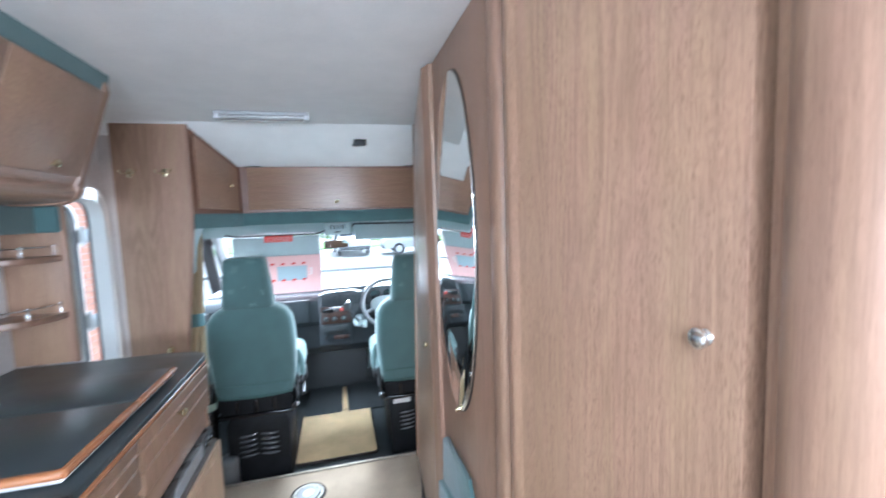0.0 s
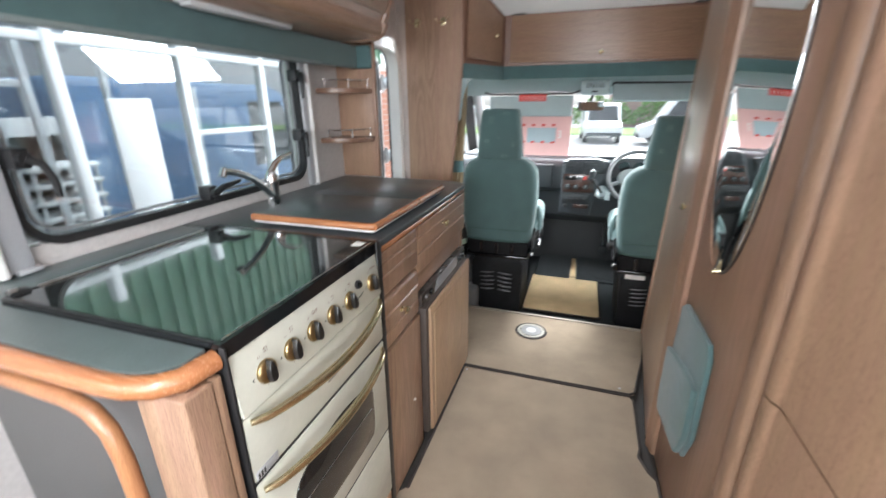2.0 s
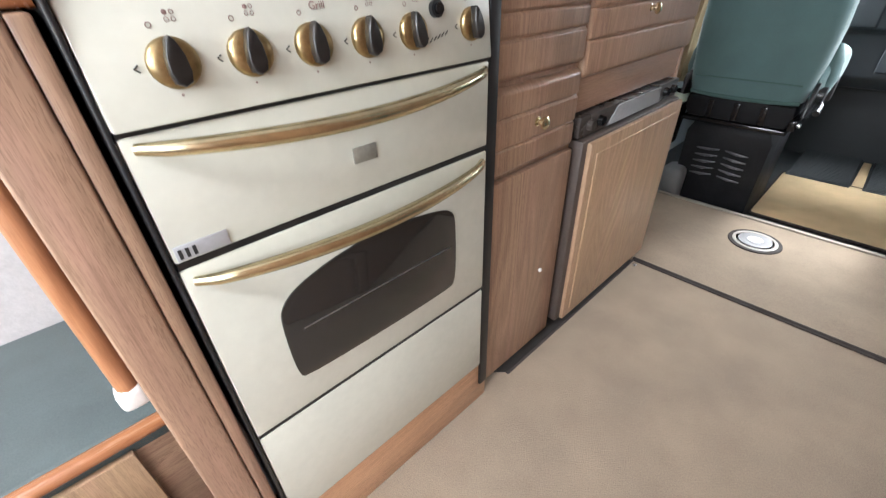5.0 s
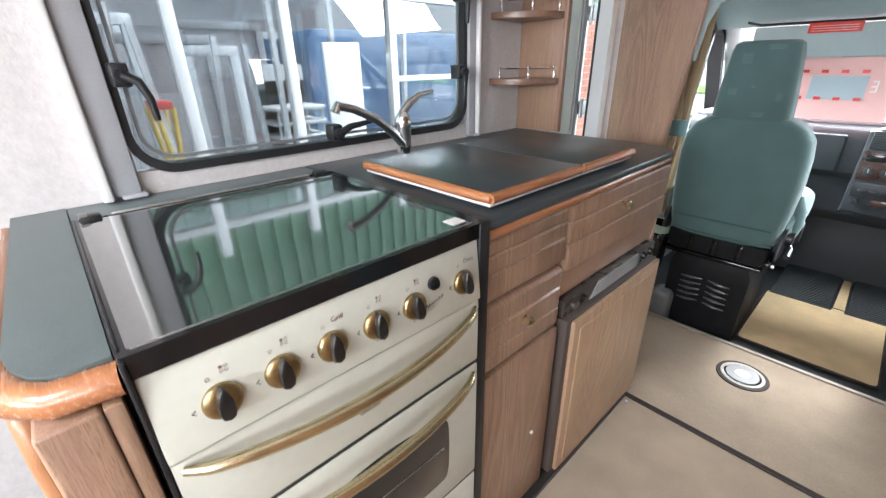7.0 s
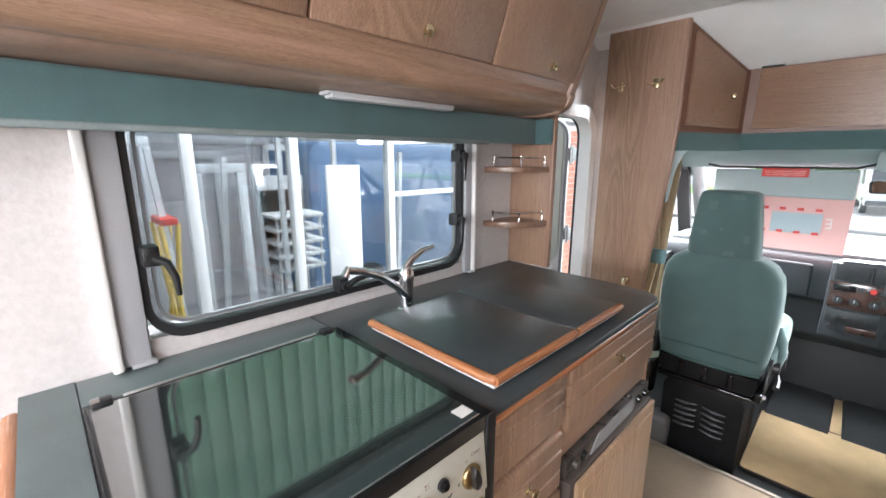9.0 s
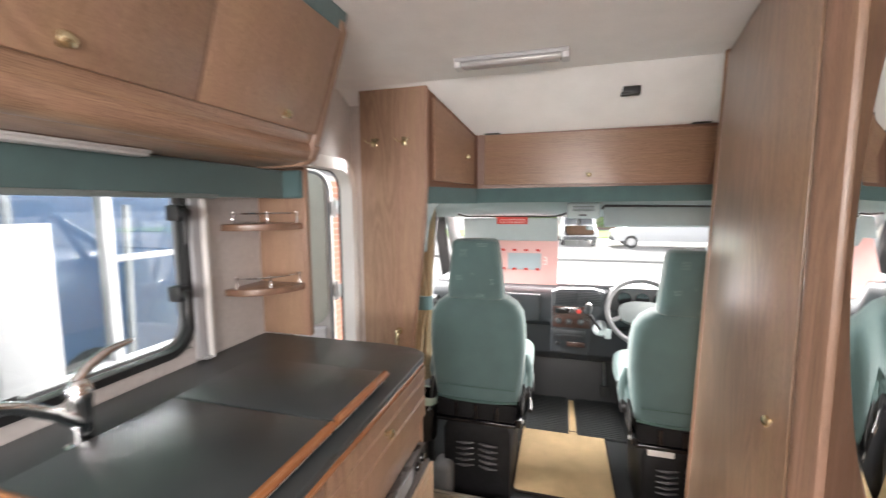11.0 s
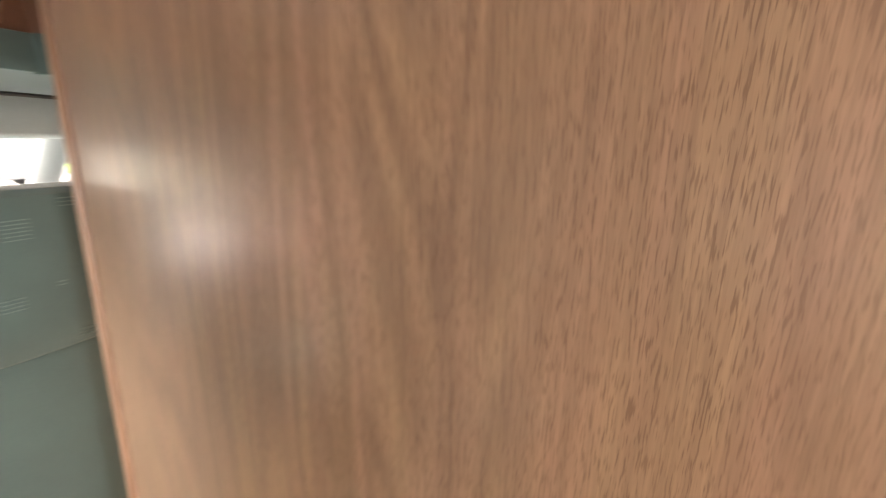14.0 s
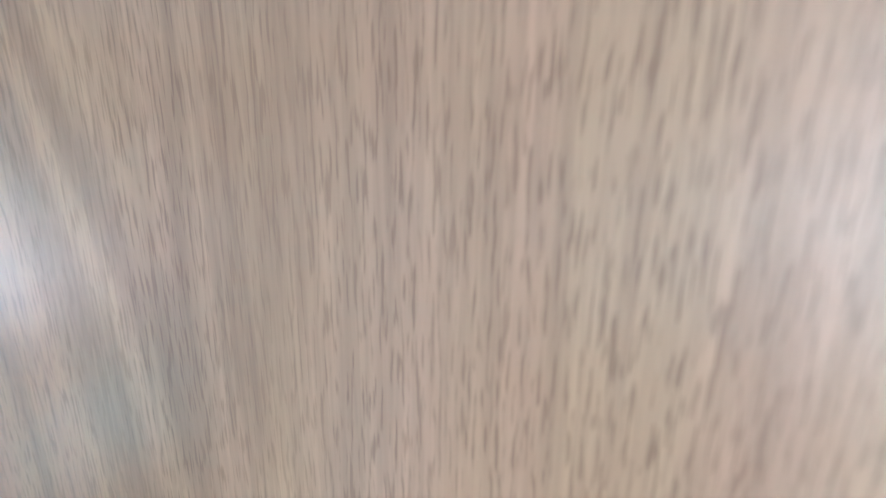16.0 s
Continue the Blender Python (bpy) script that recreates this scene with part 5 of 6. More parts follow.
top = [(3.30, 0.905), (3.26, 0.88), (3.245, 0.84), (3.25, 0.67), (3.29, 0.65), (3.30, 0.46), (3.36, 0.40), (3.96, 0.36), (3.97, 0.885), (3.6, 0.915)]
bm = loft(bmesh.new(), [[(x, y, z) for y, z in top] for x in (-0.93, 0.93)])
bmesh.ops.bevel(bm, geom=[e for e in bm.edges if abs(e.verts[0].co.x - e.verts[1].co.x) > 0.5], offset=0.012, segments=2, affect="EDGES", profile=0.5)
part("moulding", bm, M_DASH, dash)
# top pad coloured paler than the moulding for the daylight falling on it
part("top_pad", box(-0.92, 0.92, 3.30, 3.95, 0.893, 0.925, 0.012), mat("sunlit_dash_top", (0.10, 0.105, 0.11), 0.6), dash, "dashboard top, coloured paler for the daylight on it")
glove = part("glovebox", box(-0.60, -0.215, 3.232, 3.26, 0.675, 0.858, 0.012, 3), M_DASH, dash)
part("latch", box(-0.40, -0.34, 3.226, 3.236, 0.79, 0.812, 0.004), M_BLACK, glove)
st_poly = [(-0.15, 0.50), (0.075, 0.49), (0.10, 0.66), (0.165, 0.80), (0.165, 0.895), (0.10, 0.912), (-0.10, 0.905), (-0.145, 0.885)]
stack = part("control_console", prism(bmesh.new(), st_poly, "y", 3.28, 3.20, 0.01), M_DASH, dash)
for x0, x1 in ((-0.13, -0.003), (0.007, 0.145)):
    vent = part("air_vent", box(x0, x1, 3.192, 3.205, 0.808, 0.893, 0.008), M_DASHD, stack)
    for k in range(7):
        part("slat", box(x0 + 0.006, x1 - 0.006, 3.186, 3.196, 0.817 + k * 0.0105, 0.8205 + k * 0.0105), M_DASH, vent)
    part("vent_tab", box((x0 + x1) / 2 - 0.006, (x0 + x1) / 2 + 0.006, 3.178, 3.19, 0.838, 0.866, 0.003), M_DASH, vent)
part("walnut_panel", box(-0.138, 0.09, 3.192, 3.202, 0.665, 0.80, 0.006), M_BURL, stack, "burr-walnut effect panel")
part("warning_strip", box(-0.125, -0.04, 3.186, 3.194, 0.755, 0.788, 0.003), M_BLACKG, stack)
for x, m in ((-0.02, M_DASHD), (0.018, M_RED), (0.055, M_DASH)):
    part("switch", lathe(bmesh.new(), [(0.001, 0), (0.013, 0), (0.0115, -0.012), (0.001, -0.014)], (x, 3.194, 0.772), "y", 18), m, stack)
for x in (-0.10, -0.04, 0.03):
    part("heater_dial", lathe(bmesh.new(), [(0.001, 0), (0.02, 0), (0.017, -0.016), (0.001, -0.018)], (x, 3.194, 0.705), "y", 18), M_DASHD, stack)
    part("dial_mark", box(x - 0.002, x + 0.002, 3.172, 3.178, 0.704, 0.72), M_VISOR, stack)
part("radio", box(-0.135, 0.06, 3.19, 3.205, 0.585, 0.655, 0.004), M_DASHD, stack, "car radio")
for k in range(4):
    part("radio_button", box(-0.11 + k * 0.04, -0.085 + k * 0.04, 3.184, 3.192, 0.605, 0.62, 0.002), M_DASH if k == 0 else M_BLACK, stack)
part("ashtray", box(-0.05, 0.06, 3.186, 3.2, 0.545, 0.578, 0.004), M_BURL, stack)
part("lighter", lathe(bmesh.new(), [(0.001, 0), (0.014, 0), (0.012, -0.014), (0.001, -0.015)], (-0.105, 3.196, 0.56), "y", 16), M_BLACK, stack)
clus = part("instrument_hood", prism(bmesh.new(), [(0.185, 0.78), (0.56, 0.78), (0.575, 0.86), (0.545, 0.905), (0.46, 0.922), (0.29, 0.922), (0.205, 0.908), (0.178, 0.86)], "y", 3.42, 3.235, 0.012), M_DASHD, dash, "dark instrument binnacle")
for x in (0.28, 0.38, 0.48):
    part("dial", lathe(bmesh.new(), [(0.001, 0), (0.04, 0), (0.038, -0.003), (0.001, -0.003)], (x, 3.234, 0.855), "y", 24), M_BLACKG, clus)
col = thing("steering_wheel", (0.375, 3.2, 0.8), "grey four-spoke steering wheel with pale hub pad", "steering wheel")
tilt = Matrix.Translation((0.372, 3.16, 0.80)) @ Matrix.Rotation(radians(58), 4, "X")
M_SW = mat("grey_wheel_rim", (0.095, 0.095, 0.1), 0.5)
rim = bmesh.new()
loft(rim, [[tilt @ Vector(((0.195 + 0.0145 * math.cos(b)) * math.cos(a), (0.195 + 0.0145 * math.cos(b)) * math.sin(a), 0.0145 * math.sin(b))) for b in (2 * math.pi * j / 12 for j in range(12))] for a in (2 * math.pi * i / 56 for i in range(56))], closed=True)
part("rim", rim, M_SW, col)
hub = bmesh.new()
hp = [(0.135 * abs(math.cos(a)) ** 0.7 * (1 if math.cos(a) > 0 else -1), -0.01 + 0.072 * abs(math.sin(a)) ** 0.8 * (1 if math.sin(a) > 0 else -1)) for a in (2 * math.pi * j / 36 for j in range(36))]
prism(hub, hp, "z", -0.03, 0.012, 0.012)
bmesh.ops.transform(hub, matrix=tilt, verts=hub.verts[:])
part("hub_pad", hub, mat("pale_grey_pad", (0.15, 0.165, 0.165), 0.5), col, "pale grey hub pad")
for a in (200, 340, 245, 295):
    c, s = math.cos(radians(a)), math.sin(radians(a))
    part("spoke", tube(bmesh.new(), [tilt @ Vector((0.08 * c, 0.06 * s, -0.012)), tilt @ Vector((0.19 * c, 0.19 * s, 0))], 0.014, 8), M_SW, col)
part("column", cyl(bmesh.new(), tilt @ Vector((0, 0, -0.03)), tilt @ Vector((0, 0, -0.20)), 0.05, 0.06), M_DASHD, col)
part("stalk", tube(bmesh.new(), [tilt @ Vector((0.05, 0.02, -0.05)), tilt @ Vector((0.15, 0.05, -0.045)), tilt @ Vector((0.2, 0.065, -0.03))], [0.008, 0.007, 0.009], 8), M_BLACK, col)
gear = thing("gear_lever", (0.13, 3.2, 0.65), "dash-mounted gear lever with pale gaiter and chrome-capped knob", "gear lever")
part("gaiter", lathe(bmesh.new(), [(0.001, 0.02), (0.05, 0.02), (0.042, -0.02), (0.03, -0.05), (0.018, -0.07), (0.001, -0.07)], (0.145, 3.2, 0.67), "y", 20), M_VISOR, gear, "pale grey gaiter")
part("stick", tube(bmesh.new(), [(0.14, 3.14, 0.68), (0.11, 3.10, 0.73), (0.075, 3.08, 0.785)], 0.009, 10), M_BLACK, gear)
part("knob", lathe(bmesh.new(), [(0.001, -0.02), (0.017, -0.015), (0.022, 0.015), (0.02, 0.035), (0.001, 0.042)], (0.066, 3.078, 0.81), "z", 18), M_DASHD, gear)
part("knob_cap", lathe(bmesh.new(), [(0.001, 0.036), (0.018, 0.034), (0.012, 0.045), (0.001, 0.047)], (0.066, 3.078, 0.81), "z", 18), M_CHROME, gear)
keys = thing("ignition_keys", (0.19, 3.16, 0.68), "ignition keys on a pale fob hanging from the column", "keys")
part("fob", box(0.165, 0.20, 3.13, 3.14, 0.63, 0.69, 0.004), M_VISOR, keys)
part("ring", tube(bmesh.new(), [(0.185, 3.135, 0.69), (0.20, 3.15, 0.71), (0.22, 3.18, 0.72)], 0.004, 6), M_CHROME, keys)
for x in (0.23, 0.36, 0.47):
    pd = thing("pedal", (x, 3.6, 0.05), "black rubber-faced pedal under the dashboard", "pedal", "driver's pedals")
    part("arm", tube(bmesh.new(), [(x, 3.80, 0.35), (x, 3.72, 0.2), (x, 3.66, 0.1)], 0.009, 8), M_STEEL, pd)
    part("pad", box(x - 0.03, x + 0.03, 3.635, 3.655, 0.04, 0.12, 0.006), M_RUBBER, pd)

# visors, console, mirror, card
for nm, x0, x1, zt, zb, y, lab in (("sun_visor", -0.70, -0.115, 1.345, 1.205, 3.17, "grey sun visor folded down over the passenger side"),):
    vs = thing(nm, (x0, y, zt), lab, "sun visor")
    part("board", box(x0, x1, y - 0.008, y + 0.012, zb, zt, 0.009, 3), M_VISOR, vs)
    lb = part("label", box(-0.487, -0.296, y - 0.0105, y - 0.0083, 1.308, 1.352, 0.0008), M_RED, vs, "red airbag warning label")
    for k in range(3):
        part("label_line", box(-0.475, -0.31, y - 0.0114, y - 0.0106, 1.316 + k * 0.010, 1.3185 + k * 0.010), M_PAPER, lb)
    part("rod", tube(bmesh.new(), [(x0 - 0.04, y, 1.37), (x0 + 0.02, y, 1.355), (x1 - 0.02, y, 1.355), (x1 + 0.05, y - 0.01, 1.375)], 0.006, 8), M_BLACK, vs)
vs = thing("sun_visor", (0.15, 3.15, 1.4), "grey sun visor folded up over the driver's side", "sun visor")
bm = box(0.135, 0.79, 0, 0.022, 0, 0.125, 0.009, 3)
bmesh.ops.transform(bm, matrix=Matrix.Translation((0, 3.13, 1.405)) @ Matrix.Rotation(radians(150), 4, "X") @ Matrix.Translation((0, 0, 0)), verts=bm.verts[:])
part("board", bm, M_VISOR, vs)
part("rod", tube(bmesh.new(), [(0.125, 3.10, 1.40), (0.14, 3.11, 1.418), (0.77, 3.11, 1.408), (0.80, 3.115, 1.395)], 0.007, 8), M_BLACK, vs)
con = thing("roof_console", (0.02, 3.12, 1.4), "grey roof console with map lamp above the rear-view mirror", "roof console")
part("housing", box(-0.068, 0.112, 3.08, 3.25, 1.345, 1.435, 0.015, 3), M_VISOR, con)
part("lens", box(-0.04, 0.085, 3.074, 3.085, 1.385, 1.42, 0.003), M_VISOR, con)
for k in range(4):
    part("lens_rib", box(-0.036, 0.081, 3.0715, 3.0745, 1.389 + k * 0.008, 1.392 + k * 0.008), M_DASH, con)
part("switch", box(0.0, 0.04, 3.074, 3.083, 1.36, 1.37, 0.002), M_BLACK, con)
rv = thing("rear_view_mirror", (-0.01, 3.2, 1.28), "rear-view mirror in a black housing hanging under the console", "mirror")
turned = Matrix.Translation((0.008, 3.178, 1.272)) @ Matrix.Rotation(radians(17), 4, "Z") @ Matrix.Rotation(radians(-7), 4, "X")
bm = box(-0.09, 0.09, -0.012, 0.014, -0.031, 0.031, 0.014, 3)
bmesh.ops.transform(bm, matrix=turned, verts=bm.verts[:])
part("housing", bm, M_BLACK, rv)
bm = prism(bmesh.new(), rrect(-0.084, 0.084, -0.026, 0.026, 0.018), "y", -0.0118, -0.0135)
bmesh.ops.transform(bm, matrix=turned, verts=bm.verts[:])
part("silvered_glass", bm, M_MIRROR, rv)
part("stem", tube(bmesh.new(), [(0.0, 3.19, 1.29), (0.01, 3.22, 1.33), (0.01, 3.22, 1.36)], 0.009, 8), M_BLACK, rv)
card = thing("sales_card", (-0.41, 3.215, 0.92), "pink printed card with red dots standing against the windscreen", "card")
cb = part("card_sheet", box(-0.70, -0.113, 3.20, 3.204, 0.928, 1.33), M_PAPER, card)
part("grey_panel", box(-0.42, -0.215, 3.1975, 3.1995, 1.02, 1.125), M_PAPERG, cb)
for k in range(5):
    for z in (1.145, 1.025):
        bm = prism(bmesh.new(), [(-0.535 + k * 0.072 + 0.0, z - 0.008), (-0.535 + k * 0.072 + 0.026, z - 0.008), (-0.535 + k * 0.072 + 0.026, z + 0.006), (-0.535 + k * 0.072, z + 0.006)], "y", 3.1945, 3.197)
        part("red_dot", bm, M_RED, cb)
for a in ((-0.183, -0.178, 1.055, 1.105), (-0.20, -0.183, 1.055, 1.061), (-0.20, -0.183, 1.077, 1.083), (-0.20, -0.183, 1.099, 1.105)):
    part("letter_bar", box(a[0], a[1], 3.1972, 3.1992, a[2], a[3]), M_WHITE, cb)


# ---- outside ----
GZ = -0.75
M_CONC = mat("pale_concrete_yard", (0.235, 0.232, 0.225), 0.85, spread=0.12, scale=0.8, fine=40, bump=0.3)
structure("ground", box(-300, 300, -300, 300, GZ - 0.3, GZ), M_CONC, "pale concrete yard")
structure("kerb", box(-25, 30, 17.3, 17.55, GZ, GZ + 0.11, 0.02), mat("grey_kerb", (0.30, 0.30, 0.29), 0.85))
M_GRASS = mat("mown_grass", (0.13, 0.24, 0.03), 0.9, spread=0.4, scale=3, fine=60, bump=1.0)
structure("grass_verge", box(-30, 40, 29.5, 37, GZ, GZ + 0.06), M_GRASS, "bright mown grass verge")
M_VAN = mat("white_van_paint", (0.70, 0.71, 0.72), 0.25, spread=0.03, coat=0.5)
M_VGL = mat("dark_vehicle_glass", (0.03, 0.035, 0.04), 0.2, spec=0.3)
M_BLUE = mat("blue_van_paint", (0.095, 0.19, 0.35), 0.45, spread=0.1, coat=0.05)
M_TYRE = mat("tyre_rubber", (0.015, 0.015, 0.015), 0.8)


def van(at, turn, paint, label, length=4.8, height=2.1):
    """A panel van; it is built facing +x with its wheels on the ground."""
    v = thing("parked_van", (0, 0, 0), label, "van")
    L, H = length / 2, height
    side = [(-L, 0.35), (L - 0.1, 0.35), (L, 0.5), (L - 0.03, 0.85), (L - 0.75, 1.08), (L - 1.45, H - 0.12), (L - 1.75, H), (-L + 0.1, H), (-L, H - 0.15)]
    bm = prism(bmesh.new(), side, "y", -0.9, 0.9)
    bmesh.ops.bevel(bm, geom=bm.edges[:], offset=0.06, segments=2, affect="EDGES", profile=0.5)
    b = part("body", bm, paint, v)
    for s in (-1, 1):
        gl = [(L - 1.0, 1.12), (L - 1.55, H - 0.25), (L - 2.3, H - 0.25), (L - 2.3, 1.12)]
        part("side_window", prism(bmesh.new(), gl, "y", s * 0.895, s * 0.906), M_VGL, b)
    part("windscreen", loft(bmesh.new(), [[(L - 0.80 + d, y, 1.11) for y in (-0.75, 0.75)] + [(L - 1.42 + d, y, H - 0.17) for y in (0.7, -0.7)] for d in (0.0, 0.03)]), M_VGL, b)
    for s in (-1, 1):
        part("headlight", box(L - 0.12, L + 0.0, s * 0.72 - 0.13, s * 0.72 + 0.13, 0.68, 0.83, 0.03), M_DIFF, b)
        for x in (-L + 0.85, L - 0.85):
            w = part("wheel", cyl(bmesh.new(), (x, s * 0.91, 0.32), (x, s * 0.72, 0.32), 0.32, None, 28), M_TYRE, v)
            part("rim", cyl(bmesh.new(), (x, s * 0.92, 0.32), (x, s * 0.88, 0.32), 0.19, None, 20), M_STEEL, w)
    part("bumper", box(L - 0.1, L + 0.05, -0.85, 0.85, 0.35, 0.55, 0.05), M_DASH, v)
    v.matrix_basis = Matrix.Translation(at) @ Matrix.Rotation(radians(turn), 4, "Z")
    return v


van((0.75, 25.6, GZ), -86, M_VAN, "white van parked nose-on beyond the yard", 4.6, 2.0)
van((5.6, 23.9, GZ), 180, M_VAN, "long white van parked side-on beyond the kerb", 6.2, 2.3)
van((-5.95, 5.35, GZ), 90, M_BLUE, "blue van parked behind the glazed frontage", 4.9, 2.35)

# glazed frontage beside the camper
FXX = -2.85
M_FRAME = mat("white_frame_paint", (0.56, 0.56, 0.555), 0.4, spread=0.04, scale=3)
show = thing("glazed_frontage", (FXX, 1.0, GZ), "white-framed glazed showroom frontage beside the camper", "building")
MULL = (-1.45, -0.62, 0.21, 1.04, 1.67, 2.485, 3.30, 4.12)
for y in MULL:
    part("mullion", box(FXX - 0.04, FXX + 0.03, y - 0.032, y + 0.032, GZ, 1.86, 0.006), M_FRAME, show)
for z, h in ((1.655, 0.05), (0.42, 0.06), (-0.70, 0.05)):
    part("transom", box(FXX - 0.03, FXX + 0.028, -1.5, 4.16, z - h / 2, z + h / 2, 0.006), M_FRAME, show)
part("transom", box(FXX - 0.02, FXX + 0.02, 2.52, 3.27, 1.08, 1.12, 0.005), M_FRAME, show)
M_SGL = glass("frontage_pane", (0.86, 0.88, 0.89), 0.13)
for a, b in zip(MULL, MULL[1:]):
    p = part("pane", box(FXX - 0.008, FXX - 0.002, a + 0.03, b - 0.03, -0.68, 1.70), M_SGL, show)
    p.visible_shadow = False
M_CLAD = mat("green_ribbed_cladding", (0.15, 0.27, 0.17), 0.5, spread=0.08, scale=2)
bm = bmesh.new()
prof, y = [], -9.0
while y < 16.0:
    prof += [(-8.0, y), (-8.0, y + 0.24), (-7.93, y + 0.26), (-7.93, y + 0.34)]
    y += 0.36
prof += [(-8.2, y), (-8.2, -9.0)]
shed = thing("green_shed", (-8.1, 3.0, GZ), "large shed clad in green ribbed metal behind the frontage", "building")
part("cladding", prism(bm, prof, "z", 2.75, 9.0), M_CLAD, shed, "green ribbed metal cladding")
part("gutter", box(-8.02, -7.85, -9.0, 16.0, 2.66, 2.75, 0.02), M_FRAME, shed)
M_DIM = mat("grey_interior_wall", (0.30, 0.30, 0.31), 0.8, spread=0.15, scale=1.5)
part("lower_wall", box(-8.2, -8.0, -9.0, 16.0, GZ, 2.66), M_DIM, shed, "grey rendered base")
part("board", box(FXX + 0.03, FXX + 0.05, 1.885, 2.17, 0.25, 1.345, 0.02, 3), M_FRAME, show, "white notice board")
M_BRICK = mat("pink_brick", (0.42, 0.20, 0.14), 0.85, spread=0.2, scale=8, fine=120, bump=0.6)
bw = part("brick_pier", box(FXX - 0.15, FXX - 0.008, 4.16, 6.9, GZ, 1.80), mat("mortar", (0.45, 0.42, 0.38), 0.9), show, "brick pier")
for r in range(28):
    for c in range(8):
        y0 = 4.75 + c * 0.225 + (0.11 if r % 2 else 0)
        part("brick", box(FXX - 0.06, FXX, y0, y0 + 0.215, -0.35 + r * 0.075, -0.285 + r * 0.075), M_BRICK, bw)
# stock standing behind the glass
M_CHAIR = mat("white_resin", (0.5, 0.5, 0.495), 0.5)
M_STOCK = mat("dull_white_frame", (0.60, 0.61, 0.62), 0.5, spread=0.12, scale=2)
for k, (x, y, w, h, tilt_, m) in enumerate(((-3.9, 0.55, 0.5, 2.3, 4, M_STOCK), (-4.3, 0.95, 0.7, 2.2, 5, M_DIM), (-3.7, 1.25, 0.4, 2.1, 3, M_STOCK), (-4.8, 1.5, 0.8, 2.35, 4, M_DIM), (-5.2, 2.1, 0.7, 2.3, 4, M_STOCK), (-4.4, -0.1, 0.7, 2.2, 4, M_DIM), (-5.4, 0.2, 1.0, 2.4, 3, M_STOCK))):
    df = thing("display_frame", (x, y, GZ), "tall window frame leaning in the showroom" if m is M_STOCK else "tall grey panel standing in the showroom", "window frame", "frames in the showroom")
    for a, b, c, d in ((y, y + w, GZ, GZ + 0.07), (y, y + w, GZ + h - 0.07, GZ + h), (y, y + 0.07, GZ + 0.07, GZ + h - 0.07), (y + w - 0.07, y + w, GZ + 0.07, GZ + h - 0.07)):
        part("rail" if b - a > 0.1 else "stile", box(x - 0.03, x + 0.03, a, b, c, d, 0.004), m, df)
    if m is M_DIM:
        part("infill", box(x - 0.01, x + 0.01, y + 0.07, y + w - 0.07, GZ + 0.07, GZ + h - 0.07), mat("mauve_panel", (0.30, 0.285, 0.30), 0.6), df)
for k in range(5):
    z = 0.30 + k * 0.13
    ch = thing("stacked_chair", (-4.1, 1.75, z), "white plastic chair in a stack in the showroom", "chair", "stacked white chairs")
    part("seat", box(-4.3, -3.9, 1.95, 2.45, z, z + 0.04, 0.015), M_CHAIR, ch)
    part("backrest", box(-4.34, -4.30, 1.95, 2.45, z + 0.02, z + 0.40, 0.015), M_CHAIR, ch)
    for sx in (-4.28, -3.94):
        for sy in (1.98, 2.42):
            part("leg", cyl(bmesh.new(), (sx, sy, z), (sx, sy, z - 0.13 if k else GZ), 0.014, None, 8), M_CHAIR, ch)

# slim white profiles and a trestle behind the glass
for x, y, h, tilt_ in ((-3.35, 0.84, 2.3, 5), (-3.3, 0.93, 2.2, -4), (-3.45, 1.42, 2.15, 4), (-3.4, 1.60, 2.1, -3), (-3.3, 1.77, 2.5, 0), (-3.5, 0.62, 2.3, 3), (-3.35, 2.27, 2.6, 0), (-3.3, 2.96, 2.2, 2)):
    pf = thing("upright_profile", (x, y, GZ), "slim white frame profile standing on end in the showroom", "frame profile", "profiles in the showroom")
    sh = h * math.tan(radians(tilt_))
    part("bar", loft(bmesh.new(), [[(x - 0.02, yy - 0.018, z), (x + 0.02, yy - 0.018, z), (x + 0.02, yy + 0.018, z), (x - 0.02, yy + 0.018, z)] for yy, z in ((y - sh, GZ), (y, GZ + h))]), M_STOCK, pf)
    part("flange", loft(bmesh.new(), [[(x - 0.034, yy - 0.005, z), (x - 0.021, yy - 0.005, z), (x - 0.021, yy + 0.03, z), (x - 0.034, yy + 0.03, z)] for yy, z in ((y - sh, GZ), (y, GZ + h - 0.01))]), M_DIM, pf)
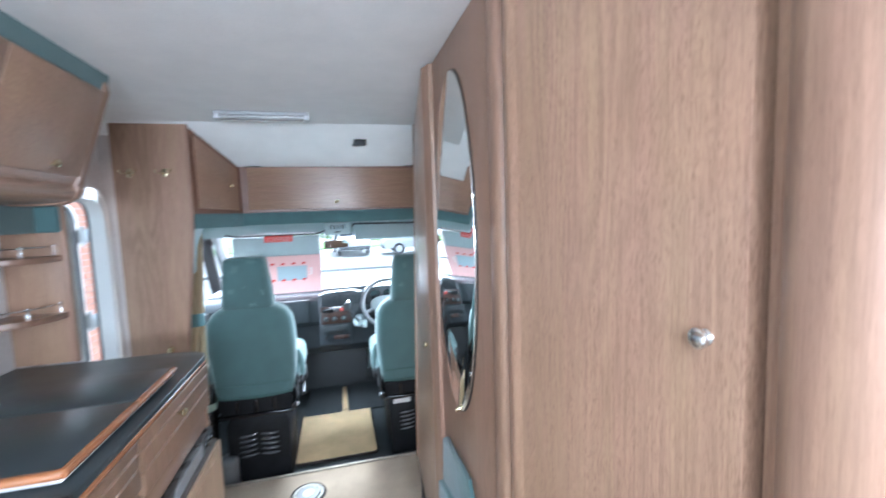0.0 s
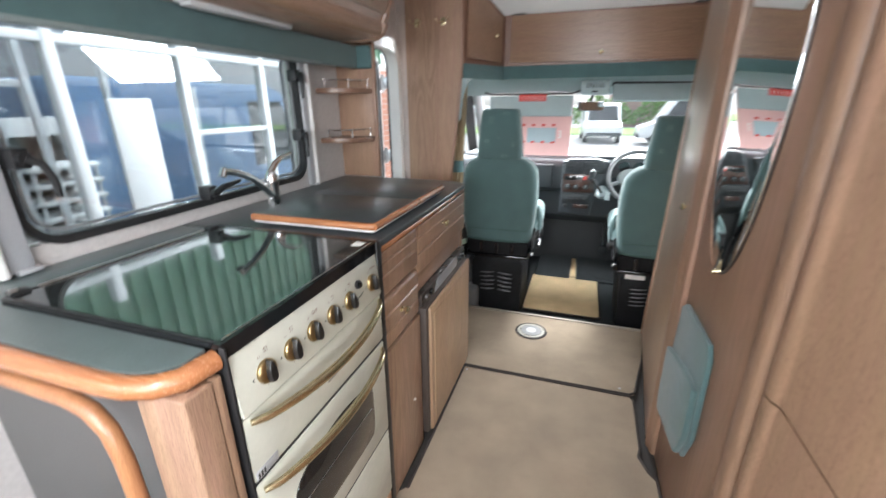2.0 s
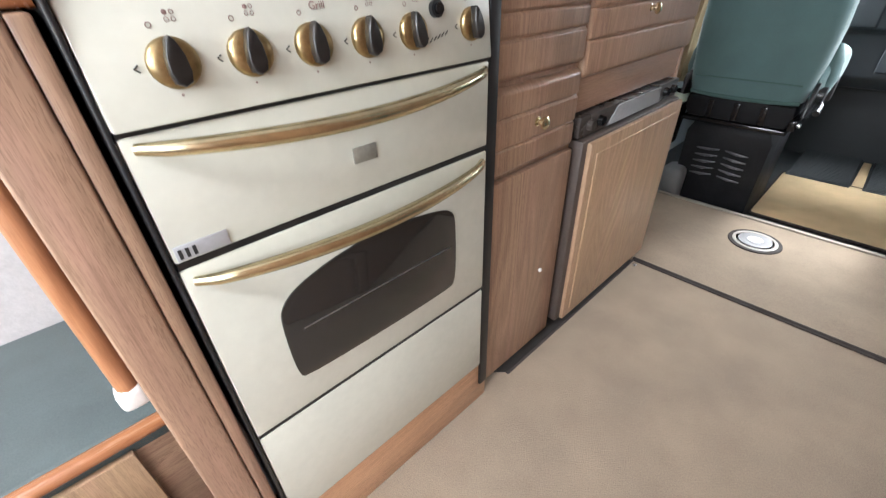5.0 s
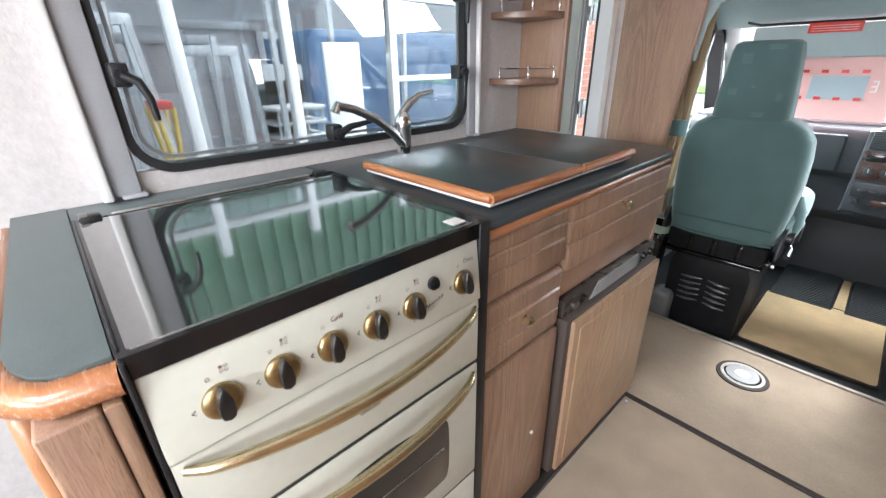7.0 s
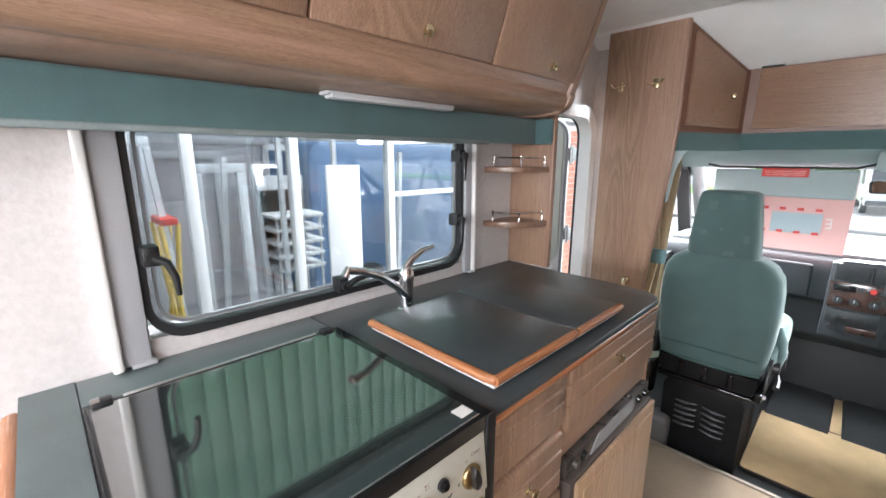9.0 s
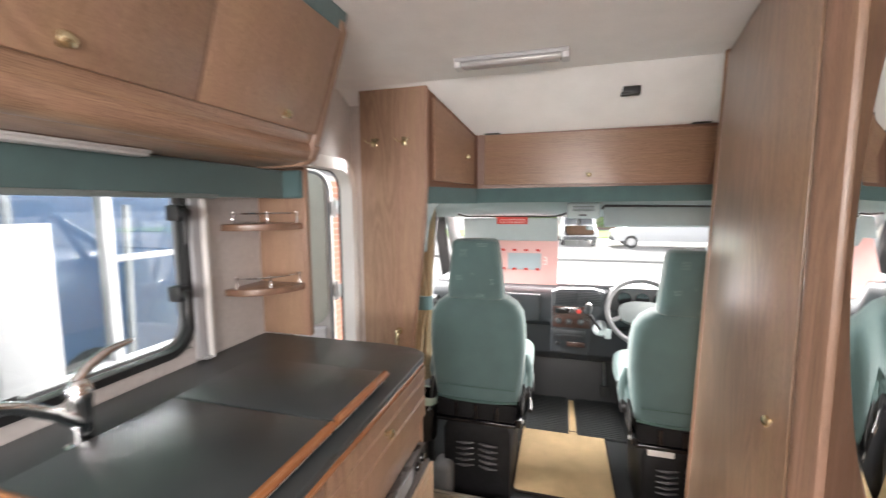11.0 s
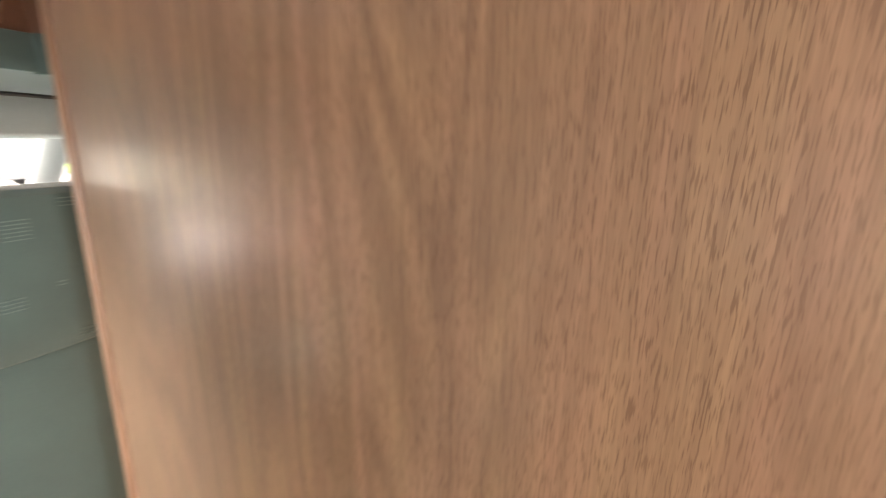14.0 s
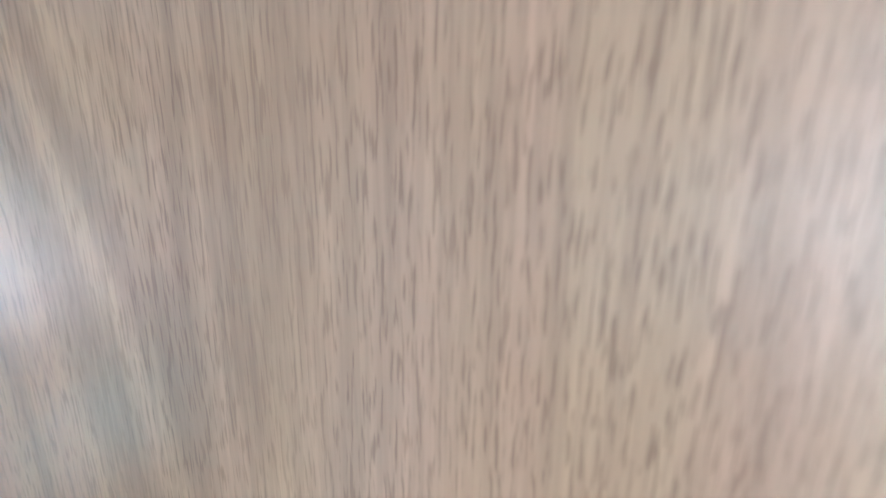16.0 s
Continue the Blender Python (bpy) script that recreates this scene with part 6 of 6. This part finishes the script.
M_YEL = mat("yellow_trestle_paint", (0.62, 0.42, 0.06), 0.5, spread=0.15)
trs = thing("folding_trestle", (-3.3, 0.96, GZ), "yellow folding trestle with a red top rail in the showroom", "trestle")
for dx in (-0.12, 0.12):
    for s2 in (-1, 1):
        part("leg", tube(bmesh.new(), [(-3.3 + dx, 0.97 - s2 * 0.11, GZ), (-3.3 + dx, 0.97 + s2 * 0.05, 0.98)], 0.016, 8), M_YEL, trs)
part("top_rail", box(-3.44, -3.16, 0.92, 1.02, 0.975, 1.02, 0.008), M_RED, trs, "red top rail")
part("brace", tube(bmesh.new(), [(-3.42, 0.97, 0.55), (-3.18, 0.97, 0.55)], 0.012, 8), M_YEL, trs)

# hedge, fence and sky-lit distance ahead
M_LEAF = mat("hedge_leaves", (0.10, 0.20, 0.03), 0.7, spread=0.5, scale=6, fine=40)
rng = random.Random(4)
bm = bmesh.new()
for k in range(2600):
    cx = rng.uniform(-6, 8)
    ht = 2.1 + 0.5 * math.sin(cx * 1.3) + 0.3 * math.sin(cx * 3.1)
    p = Vector((cx, 38.5 + rng.uniform(-0.7, 0.7), GZ + rng.uniform(0.1, 1.0) ** 0.7 * ht))
    q = Matrix.Translation(p) @ Euler((rng.uniform(0, 6), rng.uniform(0, 6), rng.uniform(0, 6))).to_matrix().to_4x4()
    s = rng.uniform(0.10, 0.2)
    bm.faces.new([bm.verts.new(q @ Vector(v)) for v in ((-s, 0, 0), (0, -s * 0.5, 0.03), (s, 0, 0), (0, s * 0.5, 0.03))])
tagged(link("hedge", bm, M_LEAF), "bright green clipped hedge behind the grass verge", "hedge", "", "stuff")
fen = thing("brown_building", (6, 40, GZ), "low brown building with a pale roof beyond the hedge", "building")
part("wall", box(2.0, 22.0, 40, 46, GZ, 1.9), mat("brown_render", (0.30, 0.20, 0.15), 0.85, spread=0.1, scale=1), fen)
part("roof", prism(bmesh.new(), [(39.6, 1.9), (46.4, 1.9), (43, 3.4)], "x", 1.7, 22.3), mat("pale_roof", (0.5, 0.5, 0.5), 0.8), fen)
